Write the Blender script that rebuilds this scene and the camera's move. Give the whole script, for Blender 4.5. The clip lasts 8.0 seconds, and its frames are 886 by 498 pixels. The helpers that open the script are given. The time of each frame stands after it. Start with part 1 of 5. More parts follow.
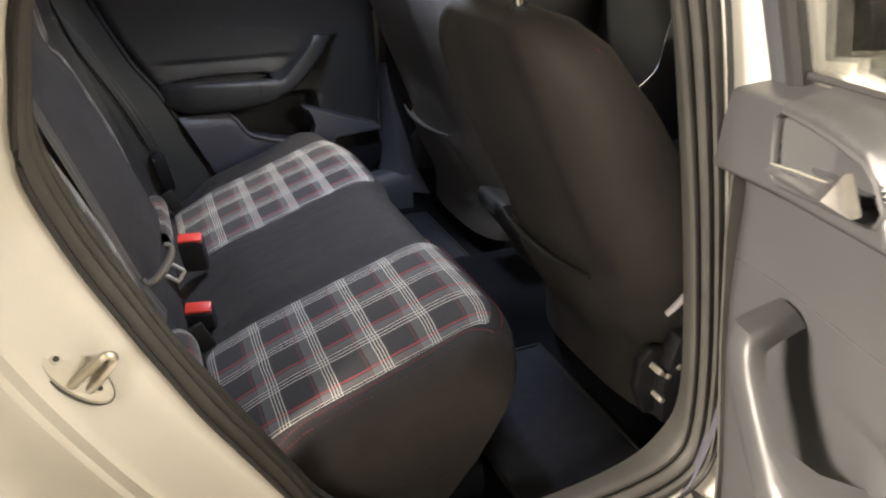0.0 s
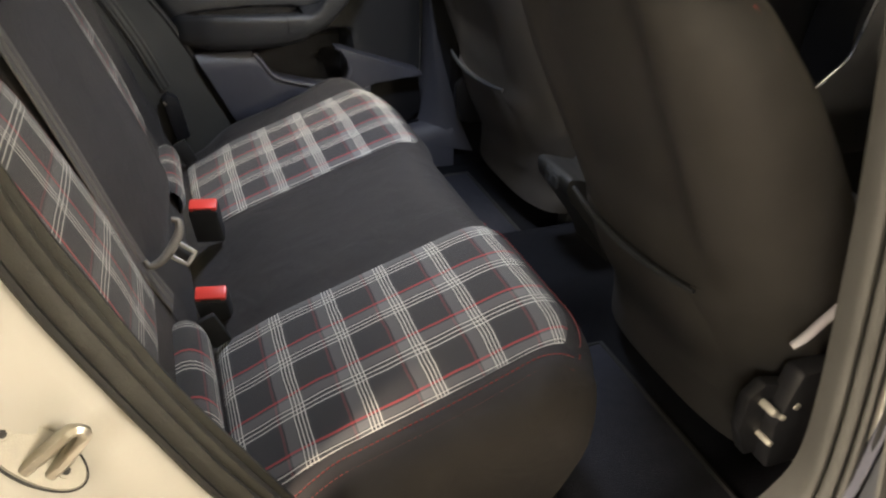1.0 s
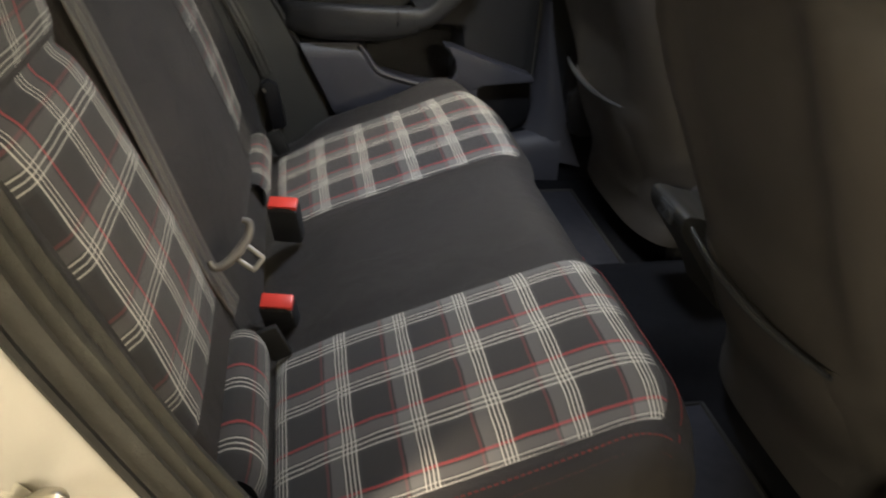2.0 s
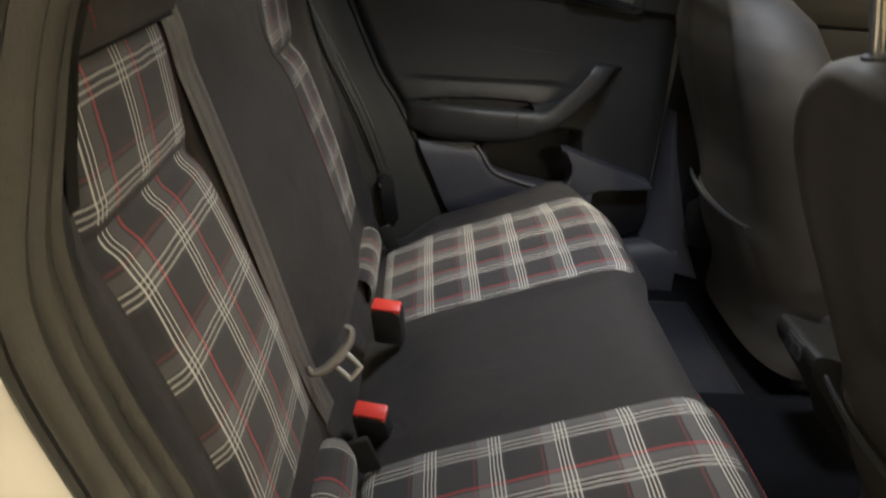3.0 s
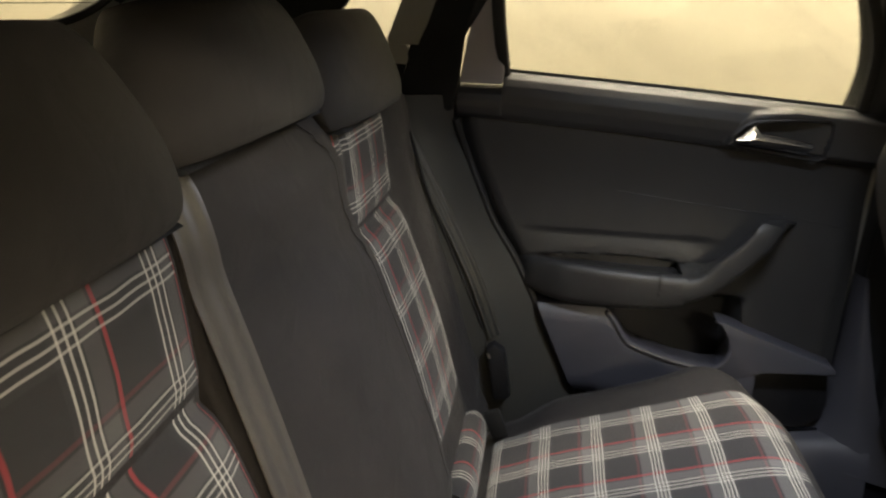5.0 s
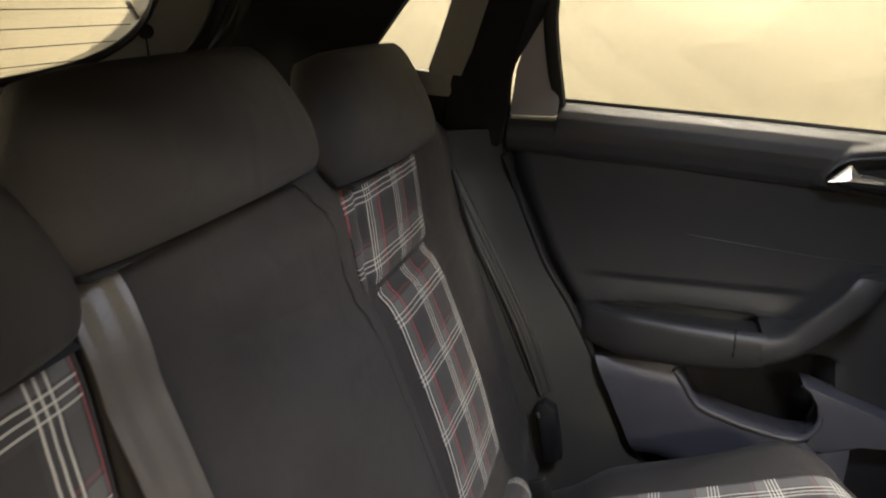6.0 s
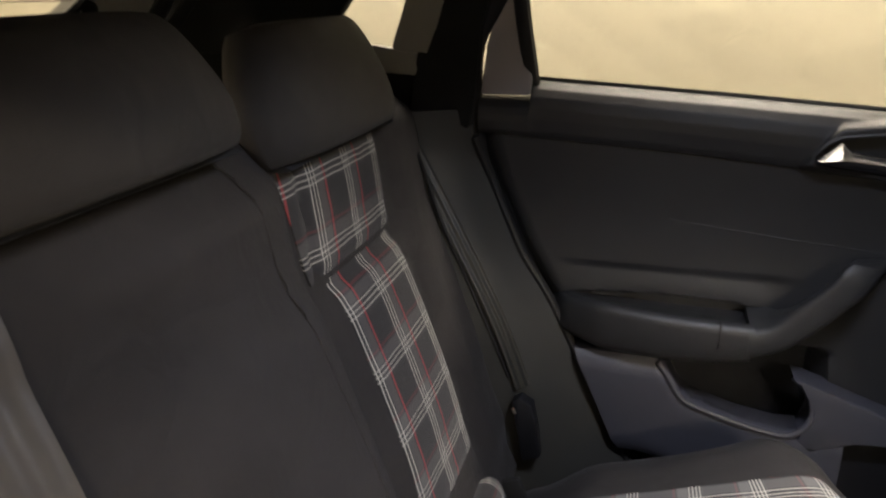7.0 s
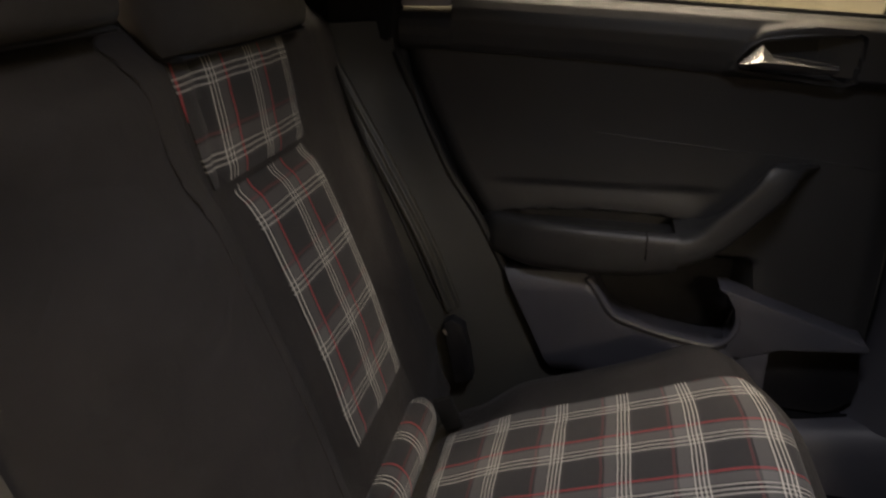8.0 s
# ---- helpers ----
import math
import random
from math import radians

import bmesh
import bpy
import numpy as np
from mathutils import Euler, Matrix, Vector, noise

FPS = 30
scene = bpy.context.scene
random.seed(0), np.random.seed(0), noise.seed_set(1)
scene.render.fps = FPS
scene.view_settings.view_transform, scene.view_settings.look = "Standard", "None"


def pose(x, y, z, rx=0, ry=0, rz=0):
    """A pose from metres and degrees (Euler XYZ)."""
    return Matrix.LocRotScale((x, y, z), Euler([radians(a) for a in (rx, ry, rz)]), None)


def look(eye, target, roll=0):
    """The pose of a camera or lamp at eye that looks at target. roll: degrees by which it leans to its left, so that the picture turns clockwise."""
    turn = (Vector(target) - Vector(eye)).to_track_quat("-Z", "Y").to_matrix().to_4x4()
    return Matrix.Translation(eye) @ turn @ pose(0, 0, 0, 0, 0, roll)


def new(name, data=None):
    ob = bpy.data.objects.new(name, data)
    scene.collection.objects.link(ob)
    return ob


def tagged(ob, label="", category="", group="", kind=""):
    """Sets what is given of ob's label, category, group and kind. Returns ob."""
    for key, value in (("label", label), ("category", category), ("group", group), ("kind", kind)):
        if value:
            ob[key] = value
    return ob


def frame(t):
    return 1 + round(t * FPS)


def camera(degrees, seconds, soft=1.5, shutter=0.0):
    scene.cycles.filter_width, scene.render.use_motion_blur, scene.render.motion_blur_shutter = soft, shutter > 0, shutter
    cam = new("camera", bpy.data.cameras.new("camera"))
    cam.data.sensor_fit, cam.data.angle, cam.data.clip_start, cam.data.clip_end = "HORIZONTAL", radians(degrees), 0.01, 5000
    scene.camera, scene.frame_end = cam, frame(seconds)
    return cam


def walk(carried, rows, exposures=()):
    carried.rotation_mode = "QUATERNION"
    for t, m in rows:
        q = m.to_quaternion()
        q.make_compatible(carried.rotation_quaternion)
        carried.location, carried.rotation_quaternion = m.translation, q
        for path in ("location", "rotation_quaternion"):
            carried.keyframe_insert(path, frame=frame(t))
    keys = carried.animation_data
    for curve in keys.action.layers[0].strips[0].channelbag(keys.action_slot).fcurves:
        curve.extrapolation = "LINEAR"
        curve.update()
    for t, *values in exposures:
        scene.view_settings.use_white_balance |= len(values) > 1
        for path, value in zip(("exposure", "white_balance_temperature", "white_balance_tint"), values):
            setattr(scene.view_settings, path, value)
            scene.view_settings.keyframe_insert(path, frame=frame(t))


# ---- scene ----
cam = camera(62.1, 8.0, soft=2.0, shutter=0.5)
PATH = [
    (0, (0.049, -0.501, 1.12), (0.732, 1.16, 0.24), -0.2),
    (0.5, (0.068, -0.388, 1.104), (0.731, 1.236, 0.143), 0.5),
    (1, (0.074, -0.256, 1.087), (0.689, 1.343, 0.056), 1.9),
    (1.2, (0.087, -0.227, 1.069), (0.669, 1.37, 0.015), 2.2),
    (2.3, (0.123, -0.118, 1.062), (0.39, 1.579, 0.038), 4.0),
    (2.5, (0.122, -0.106, 1.066), (0.328, 1.629, 0.092), 3.8),
    (3, (0.124, -0.087, 1.092), (0.208, 1.709, 0.215), 3.5),
    (3.5, (0.139, -0.061, 1.133), (0.142, 1.77, 0.329), 3.3),
    (4, (0.14, 0.006, 1.134), (0.084, 1.861, 0.387), 3.2),
    (4.5, (0.128, 0.123, 1.129), (-0.002, 1.992, 0.428), 2.7),
    (5, (0.125, 0.218, 1.123), (-0.135, 2.092, 0.475), 1.9),
    (6.3, (0.2, 0.39, 1.163), (-0.343, 2.205, 0.522), 0.0),
    (6.5, (0.208, 0.405, 1.157), (-0.343, 2.22, 0.52), -0.1),
    (7, (0.229, 0.437, 1.135), (-0.303, 2.245, 0.464), -0.4),
    (7.5, (0.251, 0.453, 1.11), (-0.232, 2.244, 0.364), -0.6),
    (8, (0.268, 0.448, 1.058), (-0.132, 2.255, 0.298), -0.7),
]
walk(cam, [(t, look(eye, target, roll)) for t, eye, target, roll in PATH],
     [(0, 0.50, 5850, 15), (0.5, 0.60, 5950, 15), (1.0, 0.50, 6100, 13), (2.5, 0.26, 6500, 10), (3.5, 0.20, 6500, 10), (4.0, 0.08, 6500, 9), (4.5, 0.14, 6500, 9), (5.0, 0.38, 6550, 11), (6.5, 0.54, 6150, 15), (7.0, 0.24, 6250, 17), (7.5, -0.30, 6700, 18), (8.0, -0.76, 6950, 18)])
# ---- light ----
world = bpy.data.worlds.new("world")
scene.world = world
world.use_nodes = True
world.node_tree.nodes["Background"].inputs[0].default_value = (1.0, 0.86, 0.66, 1)
world.node_tree.nodes["Background"].inputs[1].default_value = 0.02


def area_lamp(name, at, aim, sx, sy, watts, colour):
    d = bpy.data.lights.new(name, "AREA")
    d.shape, d.size, d.size_y, d.energy, d.color = "RECTANGLE", sx, sy, watts, colour
    ob = new(name, d)
    ob.matrix_world = look(at, aim)
    return ob


WARM = (1.0, 0.89, 0.68)
area_lamp("ceiling_tube_near", (2.4, -2.7, 2.42), (2.4, -1.2, 0.95), 1.8, 0.2, 80, (1.0, 0.86, 0.62))
area_lamp("ceiling_tube_side", (-2.0, -2.6, 2.40), (0.5, 0.3, 0.8), 1.0, 0.2, 48, WARM)
area_lamp("ceiling_tube_far", (0.3, 2.30, 2.52), (0.3, 1.85, 0.0), 3.0, 0.3, 85, WARM)
area_lamp("ceiling_tube_rear", (-2.5, -0.22, 2.38), (0.65, -0.45, 0.7), 0.7, 0.4, 95, (1.0, 0.83, 0.60)).data.spread = radians(62)
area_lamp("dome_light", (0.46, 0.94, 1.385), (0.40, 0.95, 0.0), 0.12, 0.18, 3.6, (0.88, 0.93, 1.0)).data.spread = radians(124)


# ---- materials ----
def mat(name):
    m = bpy.data.materials.new(name)
    m.use_nodes = True
    nt = m.node_tree
    return m, nt, nt.nodes["Principled BSDF"]


def nd(nt, kind, **vals):
    n = nt.nodes.new(kind)
    for k, v in vals.items():
        n.inputs[k].default_value = v
    return n


def mth(nt, op, a, b=None, c=None):
    n = nt.nodes.new("ShaderNodeMath")
    n.operation = op
    for i, v in enumerate((a, b, c)):
        if v is None:
            continue
        if isinstance(v, (int, float)):
            n.inputs[i].default_value = v
        else:
            nt.links.new(v, n.inputs[i])
    return n.outputs[0]


def mixc(nt, fac, a, b):
    n = nt.nodes.new("ShaderNodeMix")
    n.data_type = "RGBA"
    for i, v in ((0, fac), (6, a), (7, b)):
        if isinstance(v, (int, float)):
            n.inputs[i].default_value = v
        elif isinstance(v, tuple):
            n.inputs[i].default_value = (*v, 1)
        else:
            nt.links.new(v, n.inputs[i])
    return n.outputs[2]


def surface(name, col, rough=0.6, metal=0.0, vary=0.15, scale=8.0, grain=0.0, grain_scale=900.0, spec=0.5, coat=0.0, sheen=0.0, rough_vary=0.08, wrinkle=0.0):
    """A plain surface with large stains, fine grain and relief."""
    m, nt, b = mat(name)
    tc = nt.nodes.new("ShaderNodeTexCoord")
    big = nd(nt, "ShaderNodeTexNoise", Scale=scale, Detail=5.0, Roughness=0.6)
    nt.links.new(tc.outputs["Object"], big.inputs["Vector"])
    lo = tuple(c * (1 - vary) for c in col)
    hi = tuple(min(1.0, c * (1 + vary)) for c in col)
    fac = mth(nt, "MULTIPLY_ADD", big.outputs["Fac"], 1.8, -0.4)
    fac.node.use_clamp = True
    nt.links.new(mixc(nt, fac, lo, hi), b.inputs["Base Color"])
    nt.links.new(mth(nt, "MULTIPLY_ADD", big.outputs["Fac"], rough_vary * 2, rough - rough_vary), b.inputs["Roughness"])
    b.inputs["Metallic"].default_value = metal
    b.inputs["Specular IOR Level"].default_value = spec
    b.inputs["Coat Weight"].default_value = coat
    b.inputs["Coat Roughness"].default_value = 0.08
    b.inputs["Sheen Weight"].default_value = sheen
    b.inputs["Sheen Roughness"].default_value = 0.5
    if grain:
        fine = nd(nt, "ShaderNodeTexNoise", Scale=grain_scale, Detail=2.0)
        nt.links.new(tc.outputs["Object"], fine.inputs["Vector"])
        bump = nd(nt, "ShaderNodeBump", Strength=grain, Distance=0.002)
        nt.links.new(fine.outputs["Fac"], bump.inputs["Height"])
        nt.links.new(bump.outputs[0], b.inputs["Normal"])
        if wrinkle:
            fold = nd(nt, "ShaderNodeTexNoise", Scale=17.0, Detail=2.5, Distortion=0.8)
            nt.links.new(tc.outputs["Object"], fold.inputs["Vector"])
            soft = nd(nt, "ShaderNodeBump", Strength=wrinkle, Distance=0.012)
            nt.links.new(fold.outputs["Fac"], soft.inputs["Height"])
            nt.links.new(soft.outputs[0], bump.inputs["Normal"])
    return m


def plaid_material(name, lines_u, lines_v, ground, cross, band):
    """Woven tartan, one repeat to a unit of the cloth map: red line, grey band, fine white threads, both ways."""
    m, nt, b = mat(name)
    uv = nt.nodes.new("ShaderNodeUVMap")
    uv.uv_map = "cloth"
    sep = nt.nodes.new("ShaderNodeSeparateXYZ")
    wob = nd(nt, "ShaderNodeTexNoise", Scale=1.6, Detail=1.0)
    nt.links.new(uv.outputs[0], wob.inputs["Vector"])
    nt.links.new(uv.outputs[0], sep.inputs[0])

    def bands(out, strength, lines, white_mix):
        f = mth(nt, "FRACT", mth(nt, "ADD", out, mth(nt, "MULTIPLY_ADD", wob.outputs["Fac"], 0.05, -0.025)))

        def bar(lo, hi):
            d = mth(nt, "ABSOLUTE", mth(nt, "SUBTRACT", f, (lo + hi) / 2))
            n = nt.nodes.new("ShaderNodeMapRange")
            nt.links.new(d, n.inputs[0])
            h = (hi - lo) / 2
            for k, v in ((1, h + 0.004), (2, h - 0.004), (3, 0.0), (4, 1.0)):
                n.inputs[k].default_value = v
            return n.outputs[0]

        red, grey = bar(0.005, 0.045), bar(0.075, 0.24)
        soft = bar(0.24, 0.50)
        step = 0.078 if lines == 3 else 0.058
        first = 0.352 - step * (lines - 1) / 2
        white = bar(first - 0.0105, first + 0.0105)
        for k in range(1, lines):
            white = mth(nt, "ADD", white, bar(first + k * step - 0.0105, first + k * step + 0.0105))
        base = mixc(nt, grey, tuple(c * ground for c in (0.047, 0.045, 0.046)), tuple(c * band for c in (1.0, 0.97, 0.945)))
        base = mixc(nt, mth(nt, "MULTIPLY", soft, 0.25), base, (0.10, 0.098, 0.10))
        base = mixc(nt, mth(nt, "MULTIPLY", red, strength), base, (0.42, 0.065, 0.07))
        white = mth(nt, "MULTIPLY", white, white_mix)
        return mixc(nt, white, base, (0.78, 0.75, 0.68)), white, red

    cu, wu, ru = bands(sep.outputs[0], 0.75, lines_u, 0.95)
    cv, wv, _ = bands(sep.outputs[1], 0.35, lines_v, cross)
    tw = nd(nt, "ShaderNodeTexNoise", Scale=240.0, Detail=0.0)
    nt.links.new(uv.outputs[0], tw.inputs["Vector"])
    pick = mth(nt, "MULTIPLY_ADD", tw.outputs["Fac"], 0.3, 0.35)
    col = mixc(nt, pick, cu, cv)
    col = mixc(nt, mth(nt, "MULTIPLY", ru, 0.42), col, (0.50, 0.06, 0.065))
    anyw = mth(nt, "MULTIPLY", mth(nt, "MAXIMUM", wu, wv), 0.58)
    col = mixc(nt, anyw, col, (0.62, 0.585, 0.51))
    nt.links.new(col, b.inputs["Base Color"])
    b.inputs["Roughness"].default_value = 0.85
    b.inputs["Specular IOR Level"].default_value = 0.25
    b.inputs["Sheen Weight"].default_value = 0.15
    bump = nd(nt, "ShaderNodeBump", Strength=0.25, Distance=0.001)
    nt.links.new(tw.outputs["Fac"], bump.inputs["Height"])
    nt.links.new(bump.outputs[0], b.inputs["Normal"])
    return m


def glass_material(name, tint):
    m, nt, b = mat(name)
    b.inputs["Base Color"].default_value = (*tint, 1)
    b.inputs["Roughness"].default_value = 0.01
    b.inputs["Transmission Weight"].default_value = 1.0
    b.inputs["IOR"].default_value = 1.05
    return m


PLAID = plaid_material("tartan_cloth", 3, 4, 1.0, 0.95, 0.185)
# same tartan with ground and bands darkened for the shade on the backrests
PLAID_BACK_SHADED = plaid_material("tartan_backrest_cloth_shaded", 3, 3, 0.80, 0.65, 0.125)
CLOTH = surface("black_seat_cloth", (0.0295, 0.0262, 0.0256), 0.70, vary=0.30, scale=7, grain=0.4, grain_scale=1300, spec=0.3, sheen=0.05, wrinkle=0.35)
# seat cloth lightened, with the light on the headrests put into its colour
HEADCLOTH_LIT = surface("headrest_cloth_lit", (0.041, 0.0372, 0.0345), 0.68, vary=0.26, scale=7, grain=0.4, grain_scale=1300, spec=0.3, sheen=0.05, wrinkle=0.25)
BACKCLOTH = surface("dark_leatherette", (0.046, 0.0428, 0.041), 0.60, vary=0.24, scale=7, grain=0.3, grain_scale=1000, spec=0.4, wrinkle=0.12)
PLASTIC = surface("black_grained_plastic", (0.028, 0.030, 0.034), 0.55, vary=0.15, scale=9, grain=0.25, grain_scale=1300, spec=0.4)
SOFT = surface("dark_soft_touch_trim", (0.030, 0.0305, 0.032), 0.42, vary=0.12, scale=7, grain=0.2, grain_scale=1200, spec=0.5)
BLUEGREY = surface("anthracite_plastic", (0.062, 0.063, 0.078), 0.38, vary=0.12, scale=8, grain=0.2, grain_scale=1300, spec=0.45)
PALEGREY = surface("pale_grey_plastic", (0.40, 0.38, 0.41), 0.55, vary=0.06, scale=6, grain=0.1)
TRIM = surface("olive_grey_trim", (0.040, 0.039, 0.034), 0.6, vary=0.12, scale=6, grain=0.2)
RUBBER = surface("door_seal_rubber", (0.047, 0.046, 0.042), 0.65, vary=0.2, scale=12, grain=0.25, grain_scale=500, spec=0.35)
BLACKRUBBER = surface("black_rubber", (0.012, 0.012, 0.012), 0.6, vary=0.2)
OLIVE = surface("olive_grey_moulding", (0.185, 0.18, 0.16), 0.5, vary=0.1, scale=6, grain=0.15)
HEADLINER = surface("black_woven_headliner", (0.016, 0.016, 0.0155), 0.95, vary=0.2, scale=20, grain=0.4, grain_scale=700, spec=0.15)
GLOSSBLACK = surface("gloss_black_plastic", (0.012, 0.012, 0.013), 0.12, vary=0.1, spec=0.5)
PAINT = surface("white_car_paint", (0.56, 0.547, 0.503), 0.3, vary=0.03, scale=3, spec=0.5, coat=0.6, rough_vary=0.05)
METAL = surface("zinc_plated_steel", (0.52, 0.49, 0.43), 0.34, metal=1.0, vary=0.2, scale=25)
ZINC = surface("dull_zinc_plate", (0.40, 0.38, 0.33), 0.45, metal=0.3, vary=0.2, scale=30, grain=0.15)
DULLSTEEL = surface("dull_steel", (0.30, 0.29, 0.28), 0.5, metal=0.8, vary=0.15, scale=30)
CHROME = surface("chrome", (0.72, 0.72, 0.74), 0.14, metal=1.0, vary=0.06)
SATIN = surface("satin_silver", (0.48, 0.48, 0.50), 0.26, metal=0.95, vary=0.08)
CARPET = surface("blue_black_carpet", (0.0075, 0.0078, 0.0098), 0.95, vary=0.3, scale=30, grain=0.9, grain_scale=420, spec=0.1)
MATCLOTH = surface("ribbed_mat_textile", (0.029, 0.030, 0.038), 0.95, vary=0.22, scale=40, grain=0.9, grain_scale=380, spec=0.1)
REDPLASTIC = surface("red_button_plastic", (0.70, 0.055, 0.040), 0.4, vary=0.06)
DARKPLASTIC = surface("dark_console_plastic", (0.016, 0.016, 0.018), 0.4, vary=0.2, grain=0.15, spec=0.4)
REDTHREAD = surface("red_thread", (0.24, 0.04, 0.035), 0.8, vary=0.2, scale=60)
BELTGREY = surface("buckle_grey_plastic", (0.14, 0.13, 0.12), 0.45, vary=0.12)
WALLPAINT = surface("cream_wall_paint", (0.75, 0.71, 0.575), 0.8, vary=0.04, scale=1.3, grain=0.2, grain_scale=120)
CONCRETE = surface("garage_floor_concrete", (0.33, 0.31, 0.28), 0.6, vary=0.25, scale=2.5, grain=0.3, grain_scale=90)
GLASS = glass_material("window_glass", (0.97, 0.98, 0.95))


def webbing_material(name, col):
    """Ribbed seat-belt webbing along the strap."""
    m, nt, b = mat(name)
    uv = nt.nodes.new("ShaderNodeUVMap")
    uv.uv_map = "cloth"
    sep = nt.nodes.new("ShaderNodeSeparateXYZ")
    nt.links.new(uv.outputs[0], sep.inputs[0])
    w = mth(nt, "SINE", mth(nt, "MULTIPLY", sep.outputs[0], 2 * math.pi / 0.0240))
    fine = mth(nt, "SINE", mth(nt, "MULTIPLY", sep.outputs[1], 2 * math.pi / 0.0016))
    f = mth(nt, "MULTIPLY_ADD", fine, 0.10, 0.5)
    nt.links.new(mixc(nt, f, tuple(c * 0.72 for c in col), tuple(c * 1.25 for c in col)), b.inputs["Base Color"])
    b.inputs["Roughness"].default_value = 0.37
    b.inputs["Specular IOR Level"].default_value = 0.9
    bump = nd(nt, "ShaderNodeBump", Strength=0.5, Distance=0.0022)
    nt.links.new(mth(nt, "ADD", w, mth(nt, "MULTIPLY", fine, 0.06)), bump.inputs["Height"])
    nt.links.new(bump.outputs[0], b.inputs["Normal"])
    return m


DARKWEBBING = webbing_material("dark_belt_webbing", (0.030, 0.030, 0.026))
WEBBING = webbing_material("belt_webbing", (0.105, 0.094, 0.082))


# ---- building helpers ----
YC = 0.86


def link_mesh(name, bm, material):
    bmesh.ops.recalc_face_normals(bm, faces=bm.faces)
    me = bpy.data.meshes.new(name)
    bm.to_mesh(me)
    bm.free()
    for p in me.polygons:
        p.use_smooth = True
    me.set_sharp_from_angle(angle=radians(42))
    me.materials.append(material)
    return new(name, me)


def part(name, bm, material, parent, label=""):
    ob = link_mesh(name, bm, material)
    ob.parent = parent
    if parent is not None:
        ob.matrix_parent_inverse = Matrix.Translation(parent_place(parent)).inverted()
    if label:
        tagged(ob, label)
    return ob


def parent_place(ob):
    p = Vector((0, 0, 0))
    while ob is not None:
        p = p + Vector(ob.location) + ob.matrix_parent_inverse.translation
        ob = ob.parent
    return p


def thing(name, at, label, category, group="", kind=""):
    ob = new(name)
    ob.empty_display_size = 0.05
    ob.location = at
    return tagged(ob, label, category, group, kind)


def solo(name, bm, material, label, category, group="", kind=""):
    return tagged(link_mesh(name, bm, material), label, category, group, kind)


def moved(bm, m):
    bmesh.ops.transform(bm, matrix=m, verts=bm.verts)
    return bm


MIRROR = Matrix.Translation((0, 2 * YC, 0)) @ Matrix.Diagonal((1, -1, 1, 1))


def spline(points, n):
    """n+1 points along a smooth curve through the given points."""
    p = [np.array(q, float) for q in points]
    p = [2 * p[0] - p[1], *p, 2 * p[-1] - p[-2]]
    out = []
    m = len(p) - 3
    for i in range(n + 1):
        s = i / n * m
        k = min(int(s), m - 1)
        t = s - k
        a, b, c, d = p[k:k + 4]
        out.append(0.5 * (2 * b + (c - a) * t + (2 * a - 5 * b + 4 * c - d) * t * t + (3 * b - a - 3 * c + d) * t ** 3))
    return out


def bez_box(size, at=(0, 0, 0), bevel=0.004, seg=2, turn=(0, 0, 0)):
    bm = bmesh.new()
    bmesh.ops.create_cube(bm, size=1)
    bmesh.ops.scale(bm, vec=size, verts=bm.verts)
    bmesh.ops.bevel(bm, geom=list(bm.edges), offset=min(bevel, min(size) * 0.45), segments=seg, affect="EDGES", profile=0.5)
    return moved(bm, pose(*at, *turn))


def tube(points, ru, rv=None, n=10, up=(0, 0, 1), power=2.0, close=False):
    """A bar swept along points; ru across, rv along up; numbers or lists."""
    bm = bmesh.new()
    pts = [Vector(p) for p in points]
    k = len(pts)
    rings = []
    for i, p in enumerate(pts):
        a = pts[(i - 1) % k] if close or i > 0 else p
        b = pts[(i + 1) % k] if close or i < k - 1 else p
        t = (b - a).normalized()
        u = t.cross(Vector(up))
        u = u.normalized() if u.length > 1e-6 else t.orthogonal().normalized()
        v = u.cross(t)
        r1 = ru[i] if isinstance(ru, (list, tuple)) else ru
        r2 = rv[i] if isinstance(rv, (list, tuple)) else (r1 if rv is None else rv)
        ring = []
        for j in range(n):
            c, s = math.cos(2 * math.pi * j / n), math.sin(2 * math.pi * j / n)
            e = 2 / power
            ring.append(bm.verts.new(p + u * r1 * math.copysign(abs(c) ** e, c) + v * r2 * math.copysign(abs(s) ** e, s)))
        rings.append(ring)
    for i in range(k if close else k - 1):
        r0, r1_ = rings[i], rings[(i + 1) % k]
        for j in range(n):
            bm.faces.new((r0[j], r0[(j + 1) % n], r1_[(j + 1) % n], r1_[j]))
    if not close:
        bm.faces.new(rings[0])
        bm.faces.new(rings[-1])
    return bm


